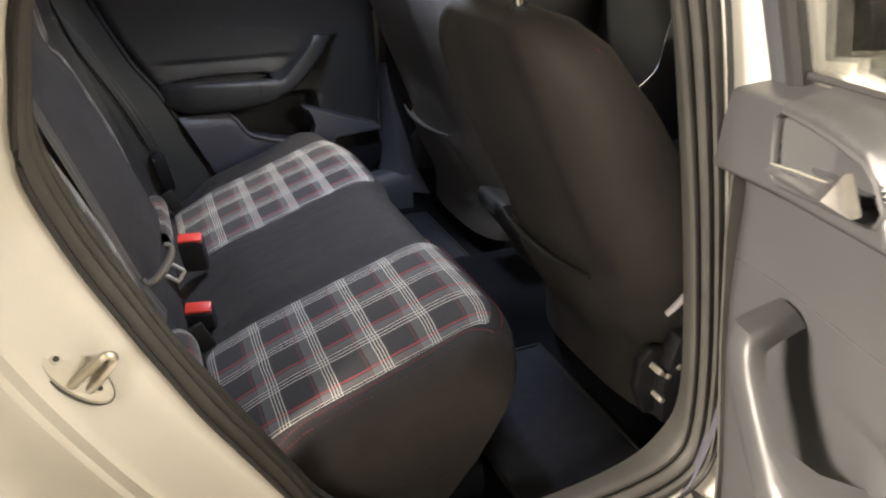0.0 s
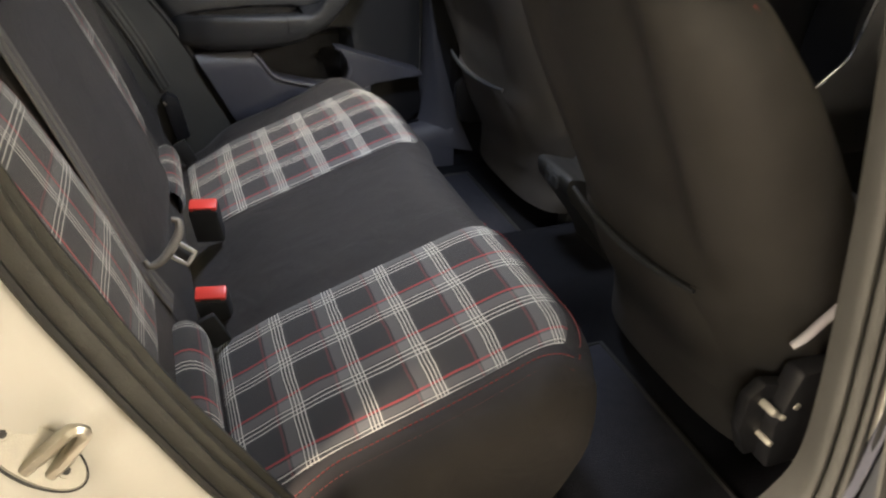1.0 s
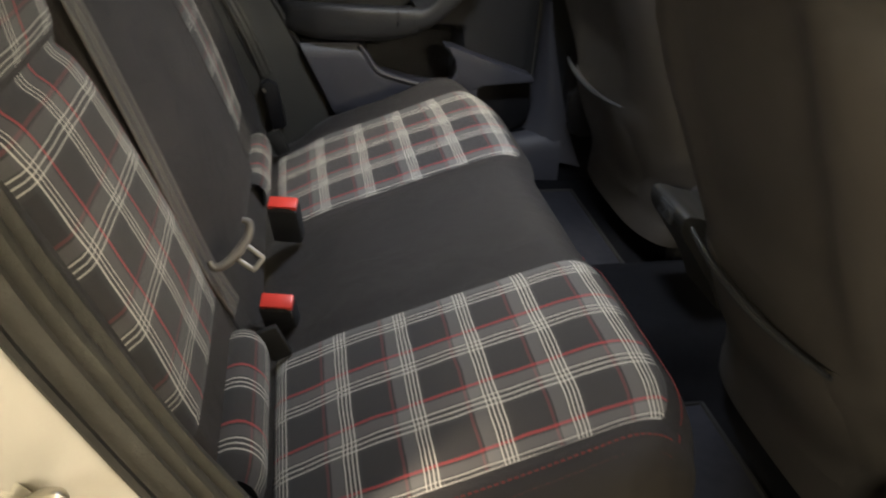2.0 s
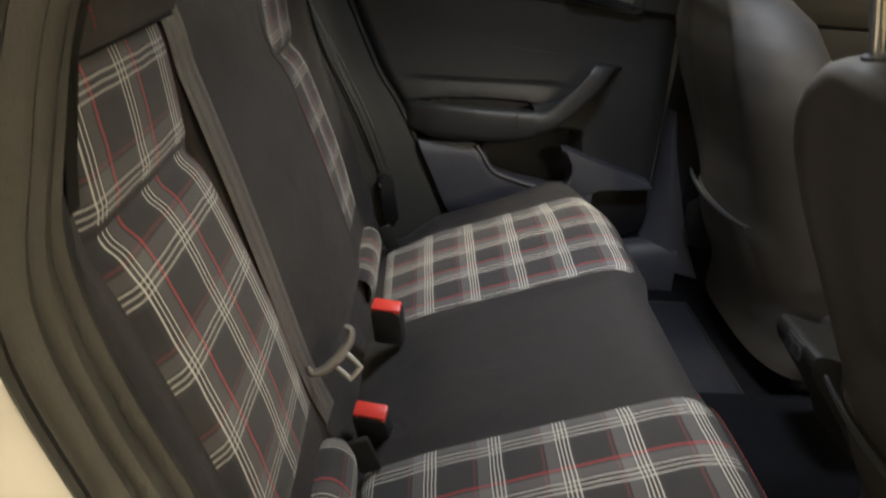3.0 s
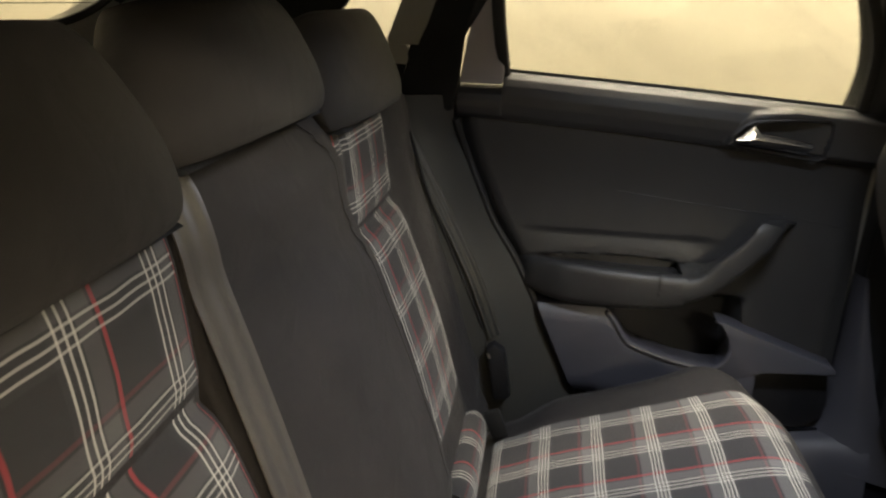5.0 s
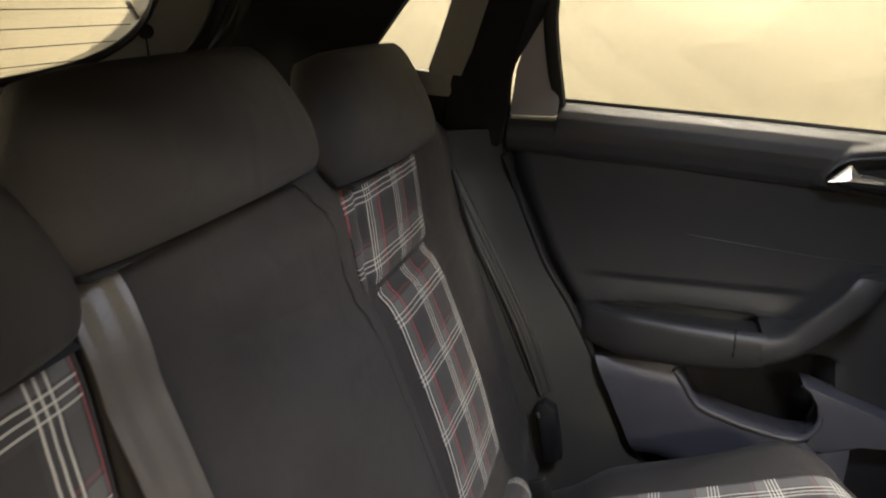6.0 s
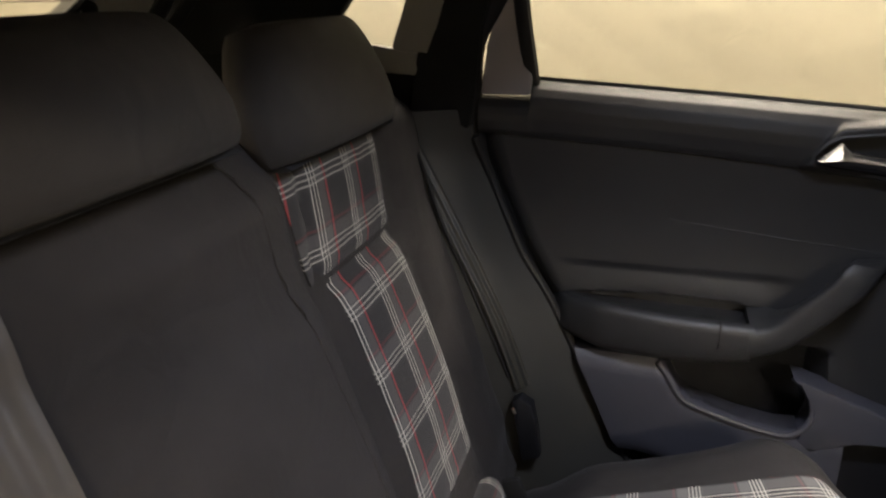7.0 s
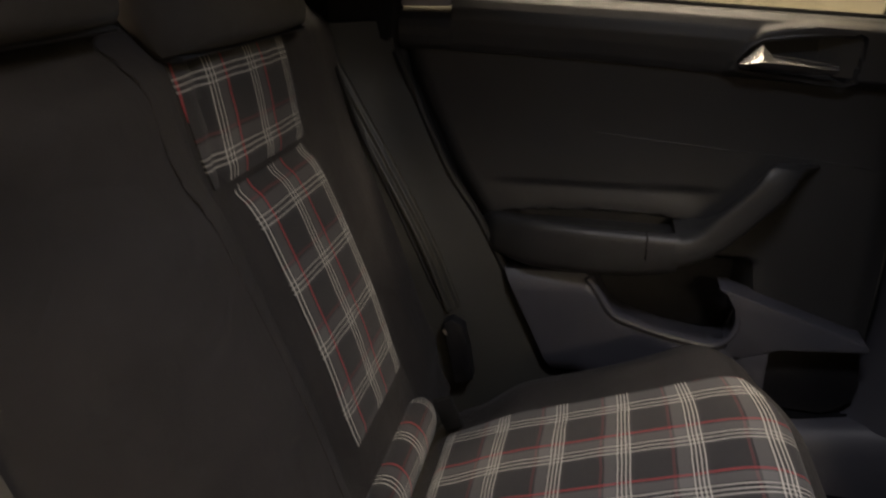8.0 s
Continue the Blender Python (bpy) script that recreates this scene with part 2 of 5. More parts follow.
def sheet(rows, uv=None, thick=None, close_u=False):
    """A skin through rows of points; thick is an offset vector, or a number along the normals, that gives it a back."""
    bm = bmesh.new()
    lay = bm.loops.layers.uv.new("cloth") if uv else None
    nr, nc = len(rows), len(rows[0])
    P = np.array([[tuple(q) for q in r] for r in rows], float)
    front = [[bm.verts.new(P[i, j]) for j in range(nc)] for i in range(nr)]

    def quad(a, b, c, d, ids=None):
        if len({a, b, c, d}) < 4:
            return
        f = bm.faces.new((a, b, c, d))
        if lay and ids:
            for loop, (i, j) in zip(f.loops, ids):
                loop[lay].uv = uv[i][j]

    span = nc if close_u else nc - 1
    for i in range(nr - 1):
        for j in range(span):
            k = (j + 1) % nc
            quad(front[i][j], front[i][k], front[i + 1][k], front[i + 1][j], ((i, j), (i, k), (i + 1, k), (i + 1, j)))
    if thick is not None:
        if isinstance(thick, (int, float)):
            du = np.gradient(P, axis=1)
            dv = np.gradient(P, axis=0)
            nrm = np.cross(du, dv)
            nrm /= np.maximum(np.linalg.norm(nrm, axis=2, keepdims=True), 1e-9)
            Q = P + nrm * thick
        else:
            Q = P + np.array(thick, float)
        back = [[bm.verts.new(Q[i, j]) for j in range(nc)] for i in range(nr)]
        for i in range(nr - 1):
            for j in range(span):
                k = (j + 1) % nc
                quad(back[i][j], back[i + 1][j], back[i + 1][k], back[i][k], ((i, j), (i + 1, j), (i + 1, k), (i, k)))
        for j in range(span):
            k = (j + 1) % nc
            quad(front[0][j], back[0][j], back[0][k], front[0][k], ((0, j), (0, j), (0, k), (0, k)))
            quad(front[-1][k], back[-1][k], back[-1][j], front[-1][j], ((nr - 1, k), (nr - 1, k), (nr - 1, j), (nr - 1, j)))
        if not close_u:
            for i in range(nr - 1):
                quad(front[i + 1][0], back[i + 1][0], back[i][0], front[i][0], ((i + 1, 0), (i + 1, 0), (i, 0), (i, 0)))
                quad(front[i][-1], back[i][-1], back[i + 1][-1], front[i + 1][-1], ((i, nc - 1), (i, nc - 1), (i + 1, nc - 1), (i + 1, nc - 1)))
    return bm


def caps(bm):
    """Close the open borders."""
    edges = [e for e in bm.edges if len(e.link_faces) == 1]
    if edges:
        bmesh.ops.holes_fill(bm, edges=edges, sides=0)
    return bm


def prism(outline, a, b, axis=1, bevel=0.0):
    """A flat plate: an outline in two coordinates, from a to b along the third."""
    bm = bmesh.new()

    def at(p, h):
        q = list(p)
        q.insert(axis, h)
        return q
    r0 = [bm.verts.new(at(p, a)) for p in outline]
    r1 = [bm.verts.new(at(p, b)) for p in outline]
    n = len(outline)
    bm.faces.new(r0)
    bm.faces.new(list(reversed(r1)))
    for i in range(n):
        bm.faces.new((r0[i], r1[i], r1[(i + 1) % n], r0[(i + 1) % n]))
    if bevel:
        bmesh.ops.bevel(bm, geom=list(bm.edges), offset=bevel, segments=2, affect="EDGES", profile=0.5)
    return bm


def strap(points, width, side, thick=0.0014):
    """Webbing along points; side is the direction of its width."""
    rows, uv, s = [], [], 0.0
    pts = [Vector(p) for p in points]
    sides = side if isinstance(side, list) else [side] * len(pts)
    for i, p in enumerate(pts):
        if i:
            s += (p - pts[i - 1]).length
        d = Vector(sides[i]).normalized()
        w = width[i] if isinstance(width, (list, tuple)) else width
        rows.append([p + d * w * (j / 6 - 0.5) for j in range(7)])
        uv.append([(0.05 * (j / 6 - 0.5), s) for j in range(7)])
    return sheet(rows, uv, thick)


def ease(a, b, x):
    t = min(1.0, max(0.0, (x - a) / (b - a)))
    return t * t * (3 - 2 * t)


def bell(x, c, w):
    return math.exp(-((x - c) / w) ** 2)


def interp(pairs, x):
    return float(np.interp(x, [p[0] for p in pairs], [p[1] for p in pairs]))


def stitches(points, name, parent, length=0.0045, gap=0.0025, r=0.0008, label=""):
    """A row of single stitches along a fine polyline."""
    pts = [Vector(p) for p in points]
    cum = [0.0]
    for a, b in zip(pts, pts[1:]):
        cum.append(cum[-1] + (b - a).length)

    def at(s):
        i = max(0, min(len(pts) - 2, int(np.searchsorted(cum, s)) - 1))
        t = (s - cum[i]) / max(1e-9, cum[i + 1] - cum[i])
        return pts[i].lerp(pts[i + 1], t)
    s, out = 0.0, bmesh.new()
    while s + length < cum[-1]:
        a, b = at(s), at(s + length)
        d = (b - a).normalized()
        u = d.orthogonal().normalized() * r
        v = d.cross(u).normalized() * r
        q0 = [out.verts.new(a + w) for w in (u, v, -u, -v)]
        q1 = [out.verts.new(b + w) for w in (u, v, -u, -v)]
        for j in range(4):
            out.faces.new((q0[j], q0[(j + 1) % 4], q1[(j + 1) % 4], q1[j]))
        out.faces.new(q0)
        out.faces.new(q1)
        s += length + gap
    return part(name, out, REDTHREAD, parent, label)


# ---- garage ----
def room():
    x0, x1, y0, y1, h = -3.0, 9.5, -3.2, 2.75, 2.6
    w = 0.12
    solo("floor", bez_box((x1 - x0, y1 - y0, 0.1), ((x0 + x1) / 2, (y0 + y1) / 2, -0.05), 0.002, 1), CONCRETE, "grey concrete garage floor under the car", "floor", kind="structure")
    solo("ceiling", bez_box((x1 - x0, y1 - y0, 0.1), ((x0 + x1) / 2, (y0 + y1) / 2, h + 0.05), 0.002, 1), WALLPAINT, "cream painted garage ceiling", "ceiling", kind="structure")
    solo("wall_far", bez_box((x1 - x0, w, h), ((x0 + x1) / 2, y1 + w / 2, h / 2), 0.002, 1), WALLPAINT, "bright cream painted garage wall beside the car", "wall", kind="structure")
    solo("wall_near", bez_box((x1 - x0, w, h), ((x0 + x1) / 2, y0 - w / 2, h / 2), 0.002, 1), WALLPAINT, "cream painted garage wall", "wall", kind="structure")
    solo("wall_rear", bez_box((w, y1 - y0 + 2 * w, h), (x0 - w / 2, (y0 + y1) / 2, h / 2), 0.002, 1), WALLPAINT, "cream painted garage wall behind the car", "wall", kind="structure")
    solo("wall_front", bez_box((w, y1 - y0 + 2 * w, h), (x1 + w / 2, (y0 + y1) / 2, h / 2), 0.002, 1), WALLPAINT, "cream painted garage wall ahead of the car", "wall", kind="structure")
    for x, y, sx, sy in ((2.4, -2.7, 1.9, 0.3), (0.3, 2.30, 3.1, 0.36), (-2.0, -2.6, 1.1, 0.3), (-2.5, -0.22, 0.34, 0.6)):
        lamp = thing("ceiling_lamp", (x, y, h), "long tube lamp on the garage ceiling", "lamp", "garage ceiling lamps")
        part("housing", bez_box((sx, sy, 0.04), (x, y, h - 0.02), 0.006), PALEGREY, lamp)


room()

# ---- car body ----
# door opening on the camera's side: inner lip of the seal, then its outer lip
LIP = [(0.13, 0.335, 1.255), (0.06, 0.305, 1.165), (0.012, 0.275, 1.10), (-0.012, 0.265, 1.06), (-0.036, 0.258, 1.01), (-0.050, 0.252, 0.945), (-0.045, 0.250, 0.875),
       (-0.015, 0.250, 0.787), (0.024, 0.250, 0.685), (0.059, 0.250, 0.615), (0.096, 0.250, 0.540), (0.133, 0.250, 0.468), (0.180, 0.245, 0.395), (0.28, 0.195, 0.345),
       (0.40, 0.158, 0.345), (0.50, 0.15, 0.350), (0.61, 0.15, 0.362), (0.665, 0.15, 0.385), (0.687, 0.15, 0.43), (0.681, 0.15, 0.534), (0.657, 0.15, 0.68),
       (0.626, 0.152, 0.835), (0.588, 0.165, 1.015), (0.553, 0.20, 1.15), (0.50, 0.25, 1.245), (0.42, 0.30, 1.30), (0.30, 0.34, 1.315), (0.20, 0.345, 1.30)]
EDGE = [(0.10, 0.265, 1.285), (0.030, 0.235, 1.185), (-0.006, 0.212, 1.10), (-0.030, 0.202, 1.045), (-0.046, 0.20, 0.985), (-0.060, 0.20, 0.908), (-0.040, 0.20, 0.823),
        (-0.008, 0.20, 0.740), (0.022, 0.20, 0.670), (0.052, 0.20, 0.603), (0.091, 0.20, 0.530), (0.131, 0.198, 0.455), (0.175, 0.185, 0.372), (0.28, 0.140, 0.318),
        (0.40, 0.115, 0.315), (0.50, 0.108, 0.318), (0.63, 0.108, 0.328), (0.697, 0.11, 0.355), (0.719, 0.115, 0.41), (0.712, 0.118, 0.534), (0.688, 0.12, 0.68),
        (0.658, 0.12, 0.829), (0.618, 0.125, 1.015), (0.580, 0.145, 1.165), (0.52, 0.18, 1.275), (0.43, 0.225, 1.335), (0.30, 0.26, 1.35), (0.18, 0.268, 1.335)]


def loop_curve(pts, per=5):
    p = [Vector(q) for q in pts]
    n, out = len(p), []
    for i in range(n):
        a, b, c, d = (p[(i + k) % n] for k in (-1, 0, 1, 2))
        for k in range(per):
            t = k / per
            out.append(0.5 * (2 * b + (c - a) * t + (2 * a - 5 * b + 4 * c - d) * t * t + (3 * b - a - 3 * c + d) * t ** 3))
    return out


def body_side(m, near):
    """One side of the body: seals, painted jamb and skin round the rear door opening, inner pillar trim."""
    side = "near" if near else "far"
    back = 0.0 if near else 0.034
    shift = [Vector((-back * ease(0.95, 1.06, p[2]) if p[0] < 0.2 else 0.0, 0, 0)) for p in LIP]
    if not near:
        shift = [s + Vector((0.085 * ease(0.80, 0.97, p[2]) * ease(0.40, 0.52, p[0]), 0, 0)) for s, p in zip(shift, LIP)]
    lip, edge = (loop_curve([Vector(p) + s for p, s in zip(ring, shift)]) for ring in (LIP, EDGE))
    plain = lip
    if near:
        lip = [p - Vector((0.007 * ease(0.86, 0.95, p.z) + 0.016 * ease(0.97, 1.09, p.z) if p.x < 0.2 else 0.0, 0, 0)) for p in lip]
    n = len(lip)
    centre = Vector((0.30, 0.2, 0.85))
    seal_rows, paint_rows = [], []
    # ribbed rubber seal
    profile = [(-0.25, 0.030), (0.0, 0.0), (0.05, -0.007), (0.12, -0.0115), (0.22, -0.013), (0.29, -0.0105), (0.32, -0.004), (0.335, -0.001), (0.355, -0.004), (0.39, -0.0105), (0.50, -0.014), (0.60, -0.0135), (0.66, -0.010), (0.685, -0.004), (0.70, -0.002), (0.72, -0.004), (0.75, -0.0095), (0.84, -0.0105), (0.93, -0.007), (1.0, 0.004), (1.02, 0.016)]
    for f, lift in profile:
        row = []
        for i in range(n):
            a, b = lip[i], edge[i]
            out = (b - a).normalized()
            along = (lip[(i + 1) % n] - lip[i - 1]).normalized()
            nrm = out.cross(along).normalized()
            ref = (b - plain[i]).cross(plain[(i + 1) % n] - plain[i - 1])
            if nrm.dot(ref) * (ref.y or 1.0) > 0:
                nrm = -nrm
            row.append(a + (b - a) * f - nrm * lift)
        seal_rows.append(row)
    for dn, dy in [(-0.006, 0.016), (0.004, 0.0), (0.020, -0.007), (0.046, -0.013), (0.052, -0.020), (0.072, -0.026), (0.080, -0.036), (0.092, -0.039), (0.098, -0.050), (0.106, -0.050), (0.118, -0.075), (0.128, -0.105), (0.140, -0.122), (0.17, -0.130), (0.30, -0.138), (0.62, -0.142)]:
        row = []
        for i in range(n):
            b = edge[i]
            out = Vector((b.x - centre.x, 0, b.z - centre.z)).normalized()
            back = ease(0.10, -0.02, b.x) if b.x < 0.10 else 0.0
            front = ease(0.45, 0.62, b.x)
            depth = (b.y - 0.02) / 0.18
            q = b + out * dn * (1 - 0.35 * front) + Vector((0, dy * (0.15 + 0.85 * depth), 0))
            if dn > 0.10 and b.z > 0.90 and b.x < 0.20:
                q = b + out * 0.10 * (1 - ease(0.90, 1.0, b.z) * 0.6) + Vector((0, dy * (0.15 + 0.85 * depth), 0))
            elif dn > 0.13 and front > 0.5 and b.z > 0.93:
                q = b + out * 0.125 * (1 - 0.35 * front) + Vector((0, -0.105 * (0.15 + 0.85 * depth), 0))
            elif dn > 0.2:
                q.z = min(q.z, 1.42 + 0.02)
                if q.z > 1.2:
                    q.y = max(q.y, 0.25 + (q.z - 1.2) * 0.5)
                q.x = min(q.x, 0.74)
                q.z = max(q.z, 0.20)
            row.append(q)
        paint_rows.append(row)
    body = thing("car_body_side_" + side, (0.3, 0.1 if near else 1.7, 0.3), "cream-white painted car body side round the rear door opening", "car body", kind="structure")
    part("jamb", moved(sheet(paint_rows, thick=0.002, close_u=True), m), PAINT, body)
    # far seal coloured black for the shade in the closed door's gap
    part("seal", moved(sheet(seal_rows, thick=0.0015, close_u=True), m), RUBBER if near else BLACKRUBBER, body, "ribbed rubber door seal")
    rim = [edge[i] + (edge[i] - lip[i]).normalized() * 0.004 + Vector((0, -0.004, 0)) for i in range(n)]
    part("rubber_lip", moved(tube(rim, 0.0035, n=6, close=True), m), BLACKRUBBER, body)
    return body


near_side = body_side(Matrix(), True)
FAR = Matrix.Translation((0, 0.115, 0)) @ MIRROR
body_side(FAR, False)


def striker(m):
    """Door striker: oval plate, bent loop and two screws."""
    st = thing("door_striker", (-0.035, 0.18, 0.70), "zinc-plated steel door striker on the painted jamb", "striker")
    bm = bmesh.new()
    bmesh.ops.create_cone(bm, cap_ends=True, segments=36, radius1=0.043, radius2=0.040, depth=0.006)
    bmesh.ops.scale(bm, vec=(1.0, 0.42, 1), verts=bm.verts)
    base = moved(bm, m)
    part("plate", base, ZINC, st)
    under = bmesh.new()
    bmesh.ops.create_cone(under, cap_ends=True, segments=36, radius1=0.0438, radius2=0.0438, depth=0.004)
    bmesh.ops.scale(under, vec=(1.0, 0.45, 1), verts=under.verts)
    part("gasket", moved(under, m @ Matrix.Translation((0, 0, -0.004))), BLACKRUBBER, st)
    loop = spline([(0.002, -0.010, 0.0), (0.003, 0.000, 0.010), (0.004, 0.014, 0.022), (0.006, 0.021, 0.028), (0.012, 0.023, 0.027), (0.016, 0.016, 0.018), (0.018, 0.004, 0.008), (0.018, -0.004, 0.0)], 30)
    part("loop", moved(tube(loop, 0.0045, 0.008, n=10, power=3), m), METAL, st)
    for sx in (-0.025, 0.0245):
        scr = bmesh.new()
        bmesh.ops.create_cone(scr, cap_ends=True, segments=12, radius1=0.0055, radius2=0.005, depth=0.002)
        hole = bmesh.new()
        bmesh.ops.create_cone(hole, cap_ends=True, segments=8, radius1=0.003, radius2=0.003, depth=0.001)
        s_ob = part("screw", moved(scr, m @ Matrix.Translation((sx, 0, 0.0038))), ZINC, st)
        part("socket", moved(hole, m @ Matrix.Translation((sx, 0, 0.0052))), BLACKRUBBER, s_ob)


# plate axes: long axis runs down and forward along the jamb, its normal faces out and forward
_n = Vector((0.45, -0.72, 0.53)).normalized()
_l = Vector((0.52, 0.0, -0.85))
_l = (_l - _n * _l.dot(_n)).normalized()
_w = _n.cross(_l)
STRIKER_M = Matrix(((_l.x, _w.x, _n.x, -0.056), (_l.y, _w.y, _n.y, 0.174), (_l.z, _w.z, _n.z, 0.700), (0, 0, 0, 1)))
striker(STRIKER_M)


def cabin():
    """Floor, sills, roof, rear wall and pillars that close the cabin."""
    floor = thing("car_floor", (0.4, 0.9, 0.2), "dark blue-black carpeted car floor with a raised tunnel", "car floor", kind="structure")
    ys = [YC - 0.72 + 1.44 * i / 48 for i in range(49)]
    rows = []
    for i in range(40):
        x = 0.2 + 1.5 * i / 39
        rows.append([(x, y, 0.215 + 0.10 * (1 - ease(0.10, 0.20, abs(y - YC))) + 0.06 * ease(0.30, 0.18, x) + 0.14 * ease(0.66, 0.735, abs(y - YC))) for y in ys])
    part("carpet", sheet(rows, thick=(0, 0, -0.03)), CARPET, floor)
    for sgn in (-1, 1):
        sill = spline([(0.16, 0.26, 0.36), (0.26, 0.215, 0.338), (0.40, 0.178, 0.333), (0.54, 0.172, 0.338), (0.66, 0.172, 0.352), (0.78, 0.172, 0.37)], 24)
        rows = []
        for p in sill:
            x, y, z = p
            if sgn < 0:
                rows.append([(x, y - 0.045, z - 0.012), (x, y - 0.026, z - 0.004), (x, y - 0.012, z - 0.008), (x, y - 0.002, z - 0.022), (x, y + 0.006, z - 0.045), (x, y + 0.012, z - 0.08), (x, y + 0.016, z - 0.13)])
            else:
                rows.append([(x, y - 0.035, z - 0.01), (x, y - 0.012, z + 0.007), (x, y + 0.02, z + 0.009), (x, y + 0.050, z + 0.003), (x, y + 0.068, z - 0.010), (x, y + 0.082, z - 0.040), (x, y + 0.090, z - 0.13)])
        bm = sheet(rows, thick=(0, 0, -0.02))
        part("sill_trim", bm if sgn < 0 else moved(bm, Matrix.Translation((0, 0.062, -0.028)) @ MIRROR), BLUEGREY, floor, "anthracite plastic sill trim")
    riser = prism([(0.16, 0.21), (0.435, 0.21), (0.445, 0.28), (0.44, 0.32), (0.16, 0.32)], YC - 0.575, YC + 0.575, 1, 0.006)
    part("seat_riser", riser, CARPET, floor, "carpeted riser under the rear bench")
    under = bez_box((4.0, 1.66, 0.05), (0.5, YC, 0.16), 0.01)
    part("underbody", under, BLACKRUBBER, floor)

    roof = thing("car_roof", (0.3, 0.9, 1.4), "black headliner under the car roof", "car roof", kind="structure")
    rows = []
    for i in range(25):
        x = -0.75 + 2.1 * i / 24
        h = interp([(-0.75, 1.33), (-0.4, 1.39), (0.2, 1.415), (0.8, 1.41), (1.1, 1.36), (1.35, 1.29)], x)
        rows.append([(x, YC + 0.62 * s, h - 0.14 * max(0.0, abs(s) - 0.62) ** 1.5 / 0.235) for s in [j / 10 - 1 for j in range(21)]])
    part("headliner", sheet(rows, thick=(0, 0, 0.03)), HEADLINER, roof)
    skin = sheet([[(p[0], YC + (p[1] - YC) * 1.06, p[2] + 0.045) for p in r] for r in rows], thick=(0, 0, 0.004))
    part("roof_skin", skin, PAINT, roof)
    return floor


cabin()


def pillar_trim(m, side, y_in, y_lip):
    """Inner trim behind the rear door: wheel-arch side trim, dark pillar with the quarter window in it (camera side coordinates)."""
    tr = thing("pillar_trim_" + side, (-0.1, 0.3 if side == "near" else 1.5, 0.5), "dark plastic pillar trim behind the rear door", "trim", kind="structure")
    lip = [(0.215, 0.30), (0.190, 0.36), (0.133, 0.468), (0.096, 0.540), (0.059, 0.615), (0.024, 0.685), (-0.015, 0.787), (-0.045, 0.875), (-0.050, 0.945)]
    curve = spline([(x, z) for x, z in lip], 30)
    rows = []
    if side == "far":
        # one smooth moulding from the seat back to the door seal
        for z in np.linspace(0.24, 0.958, 34):
            xf = interp([(0.24, 0.27), (0.33, 0.237), (0.402, 0.203), (0.48, 0.160), (0.641, 0.081), (0.72, 0.030), (0.804, -0.008), (0.86, -0.032), (0.906, -0.049), (0.965, -0.050)], z)
            xa = interp([(0.24, 0.10), (0.37, 0.070), (0.499, 0.040), (0.628, -0.012), (0.771, -0.072), (0.914, -0.147), (0.965, -0.165)], z)
            row = []
            for k in range(15):
                u = k / 10
                if k <= 10:
                    row.append((xf + (xa - xf) * u, 0.154 + 0.028 * ease(0.86, 0.95, z) * (1 - u) + (0.226 - 0.154) * (0.55 * u + 0.45 * ease(0, 1, u)) + 0.010 * math.sin(math.pi * u), z))
                else:
                    row.append((xa - 0.12 * (u - 1) / 0.4, 0.226 + 0.03 * (u - 1) / 0.4 * (1 - ease(0.86, 0.94, z)), z))
            rows.append(row)
        edge_line = spline([(r[0][0] + 0.004, r[0][1] - 0.003, r[0][2]) for r in rows[4:32:3]], 40)
        part("closing_seal", moved(tube(edge_line, 0.0075, n=8), m), BLACKRUBBER, tr, "black rubber closing seal")
        curve = []
    for x, z in curve:
        xb = interp([(0.38, 0.05), (0.5, -0.02), (0.8, -0.115), (0.95, -0.16)], z) - 0.06
        yy = [y_lip + (y_in - y_lip) * ease(0, 6, k) for k in range(7)]
        rows.append([(x + (xb - x) * k / 6, yy[k] - 0.004, z) for k in range(7)])
    part("side_trim", moved(sheet(rows, thick=(0, -0.01, 0)), m), PLASTIC if side == "near" else TRIM, tr, "dark moulded side trim")
    if side == "near":
        part("arch_cover", moved(prism([(-0.16, 0.24), (0.235, 0.24), (0.225, 0.33), (0.150, 0.405), (0.08, 0.43), (-0.16, 0.43)], y_lip - 0.015, y_in + 0.060, 1, 0.008), m), TRIM, tr, "olive-grey wheel-arch cover")
    # dark pillar as panels round the quarter window

    def yat(z):
        return y_lip + 0.0 + max(0.0, z - 0.95) * 0.22

    def panel(outline, name, mt, lift=0.0, th=0.02, label=""):
        bm = bmesh.new()
        a = [bm.verts.new((x, yat(z) + lift, z)) for x, z in outline]
        b = [bm.verts.new((x, yat(z) + lift - th, z)) for x, z in outline]
        k = len(outline)
        bm.faces.new(a)
        bm.faces.new(list(reversed(b)))
        for i in range(k):
            bm.faces.new((a[i], b[i], b[(i + 1) % k], a[(i + 1) % k]))
        bmesh.ops.bevel(bm, geom=list(bm.edges), offset=0.003, segments=2, affect="EDGES")
        return part(name, moved(bm, m), mt, tr, label)

    front = [(-0.050, 0.93), (-0.048, 1.01), (-0.031, 1.06), (-0.009, 1.10), (0.038, 1.165), (0.108, 1.255)] if side == "near" else [(-0.050, 0.93), (-0.040, 0.982), (-0.030, 1.079), (-0.001, 1.16), (0.040, 1.22), (0.10, 1.29)]
    panel(front + [ (0.02, 1.34), (-0.050, 1.22), (-0.082, 1.16), (-0.114, 1.085), (-0.128, 1.03), (-0.15, 0.93)], "pillar_front", HEADLINER, 0.012, label="black pillar trim")
    panel([(-0.135, 1.03), (-0.15, 0.93), (-0.62, 0.93), (-0.62, 1.03), (-0.34, 1.042), (-0.15, 1.042)], "pillar_base", HEADLINER)
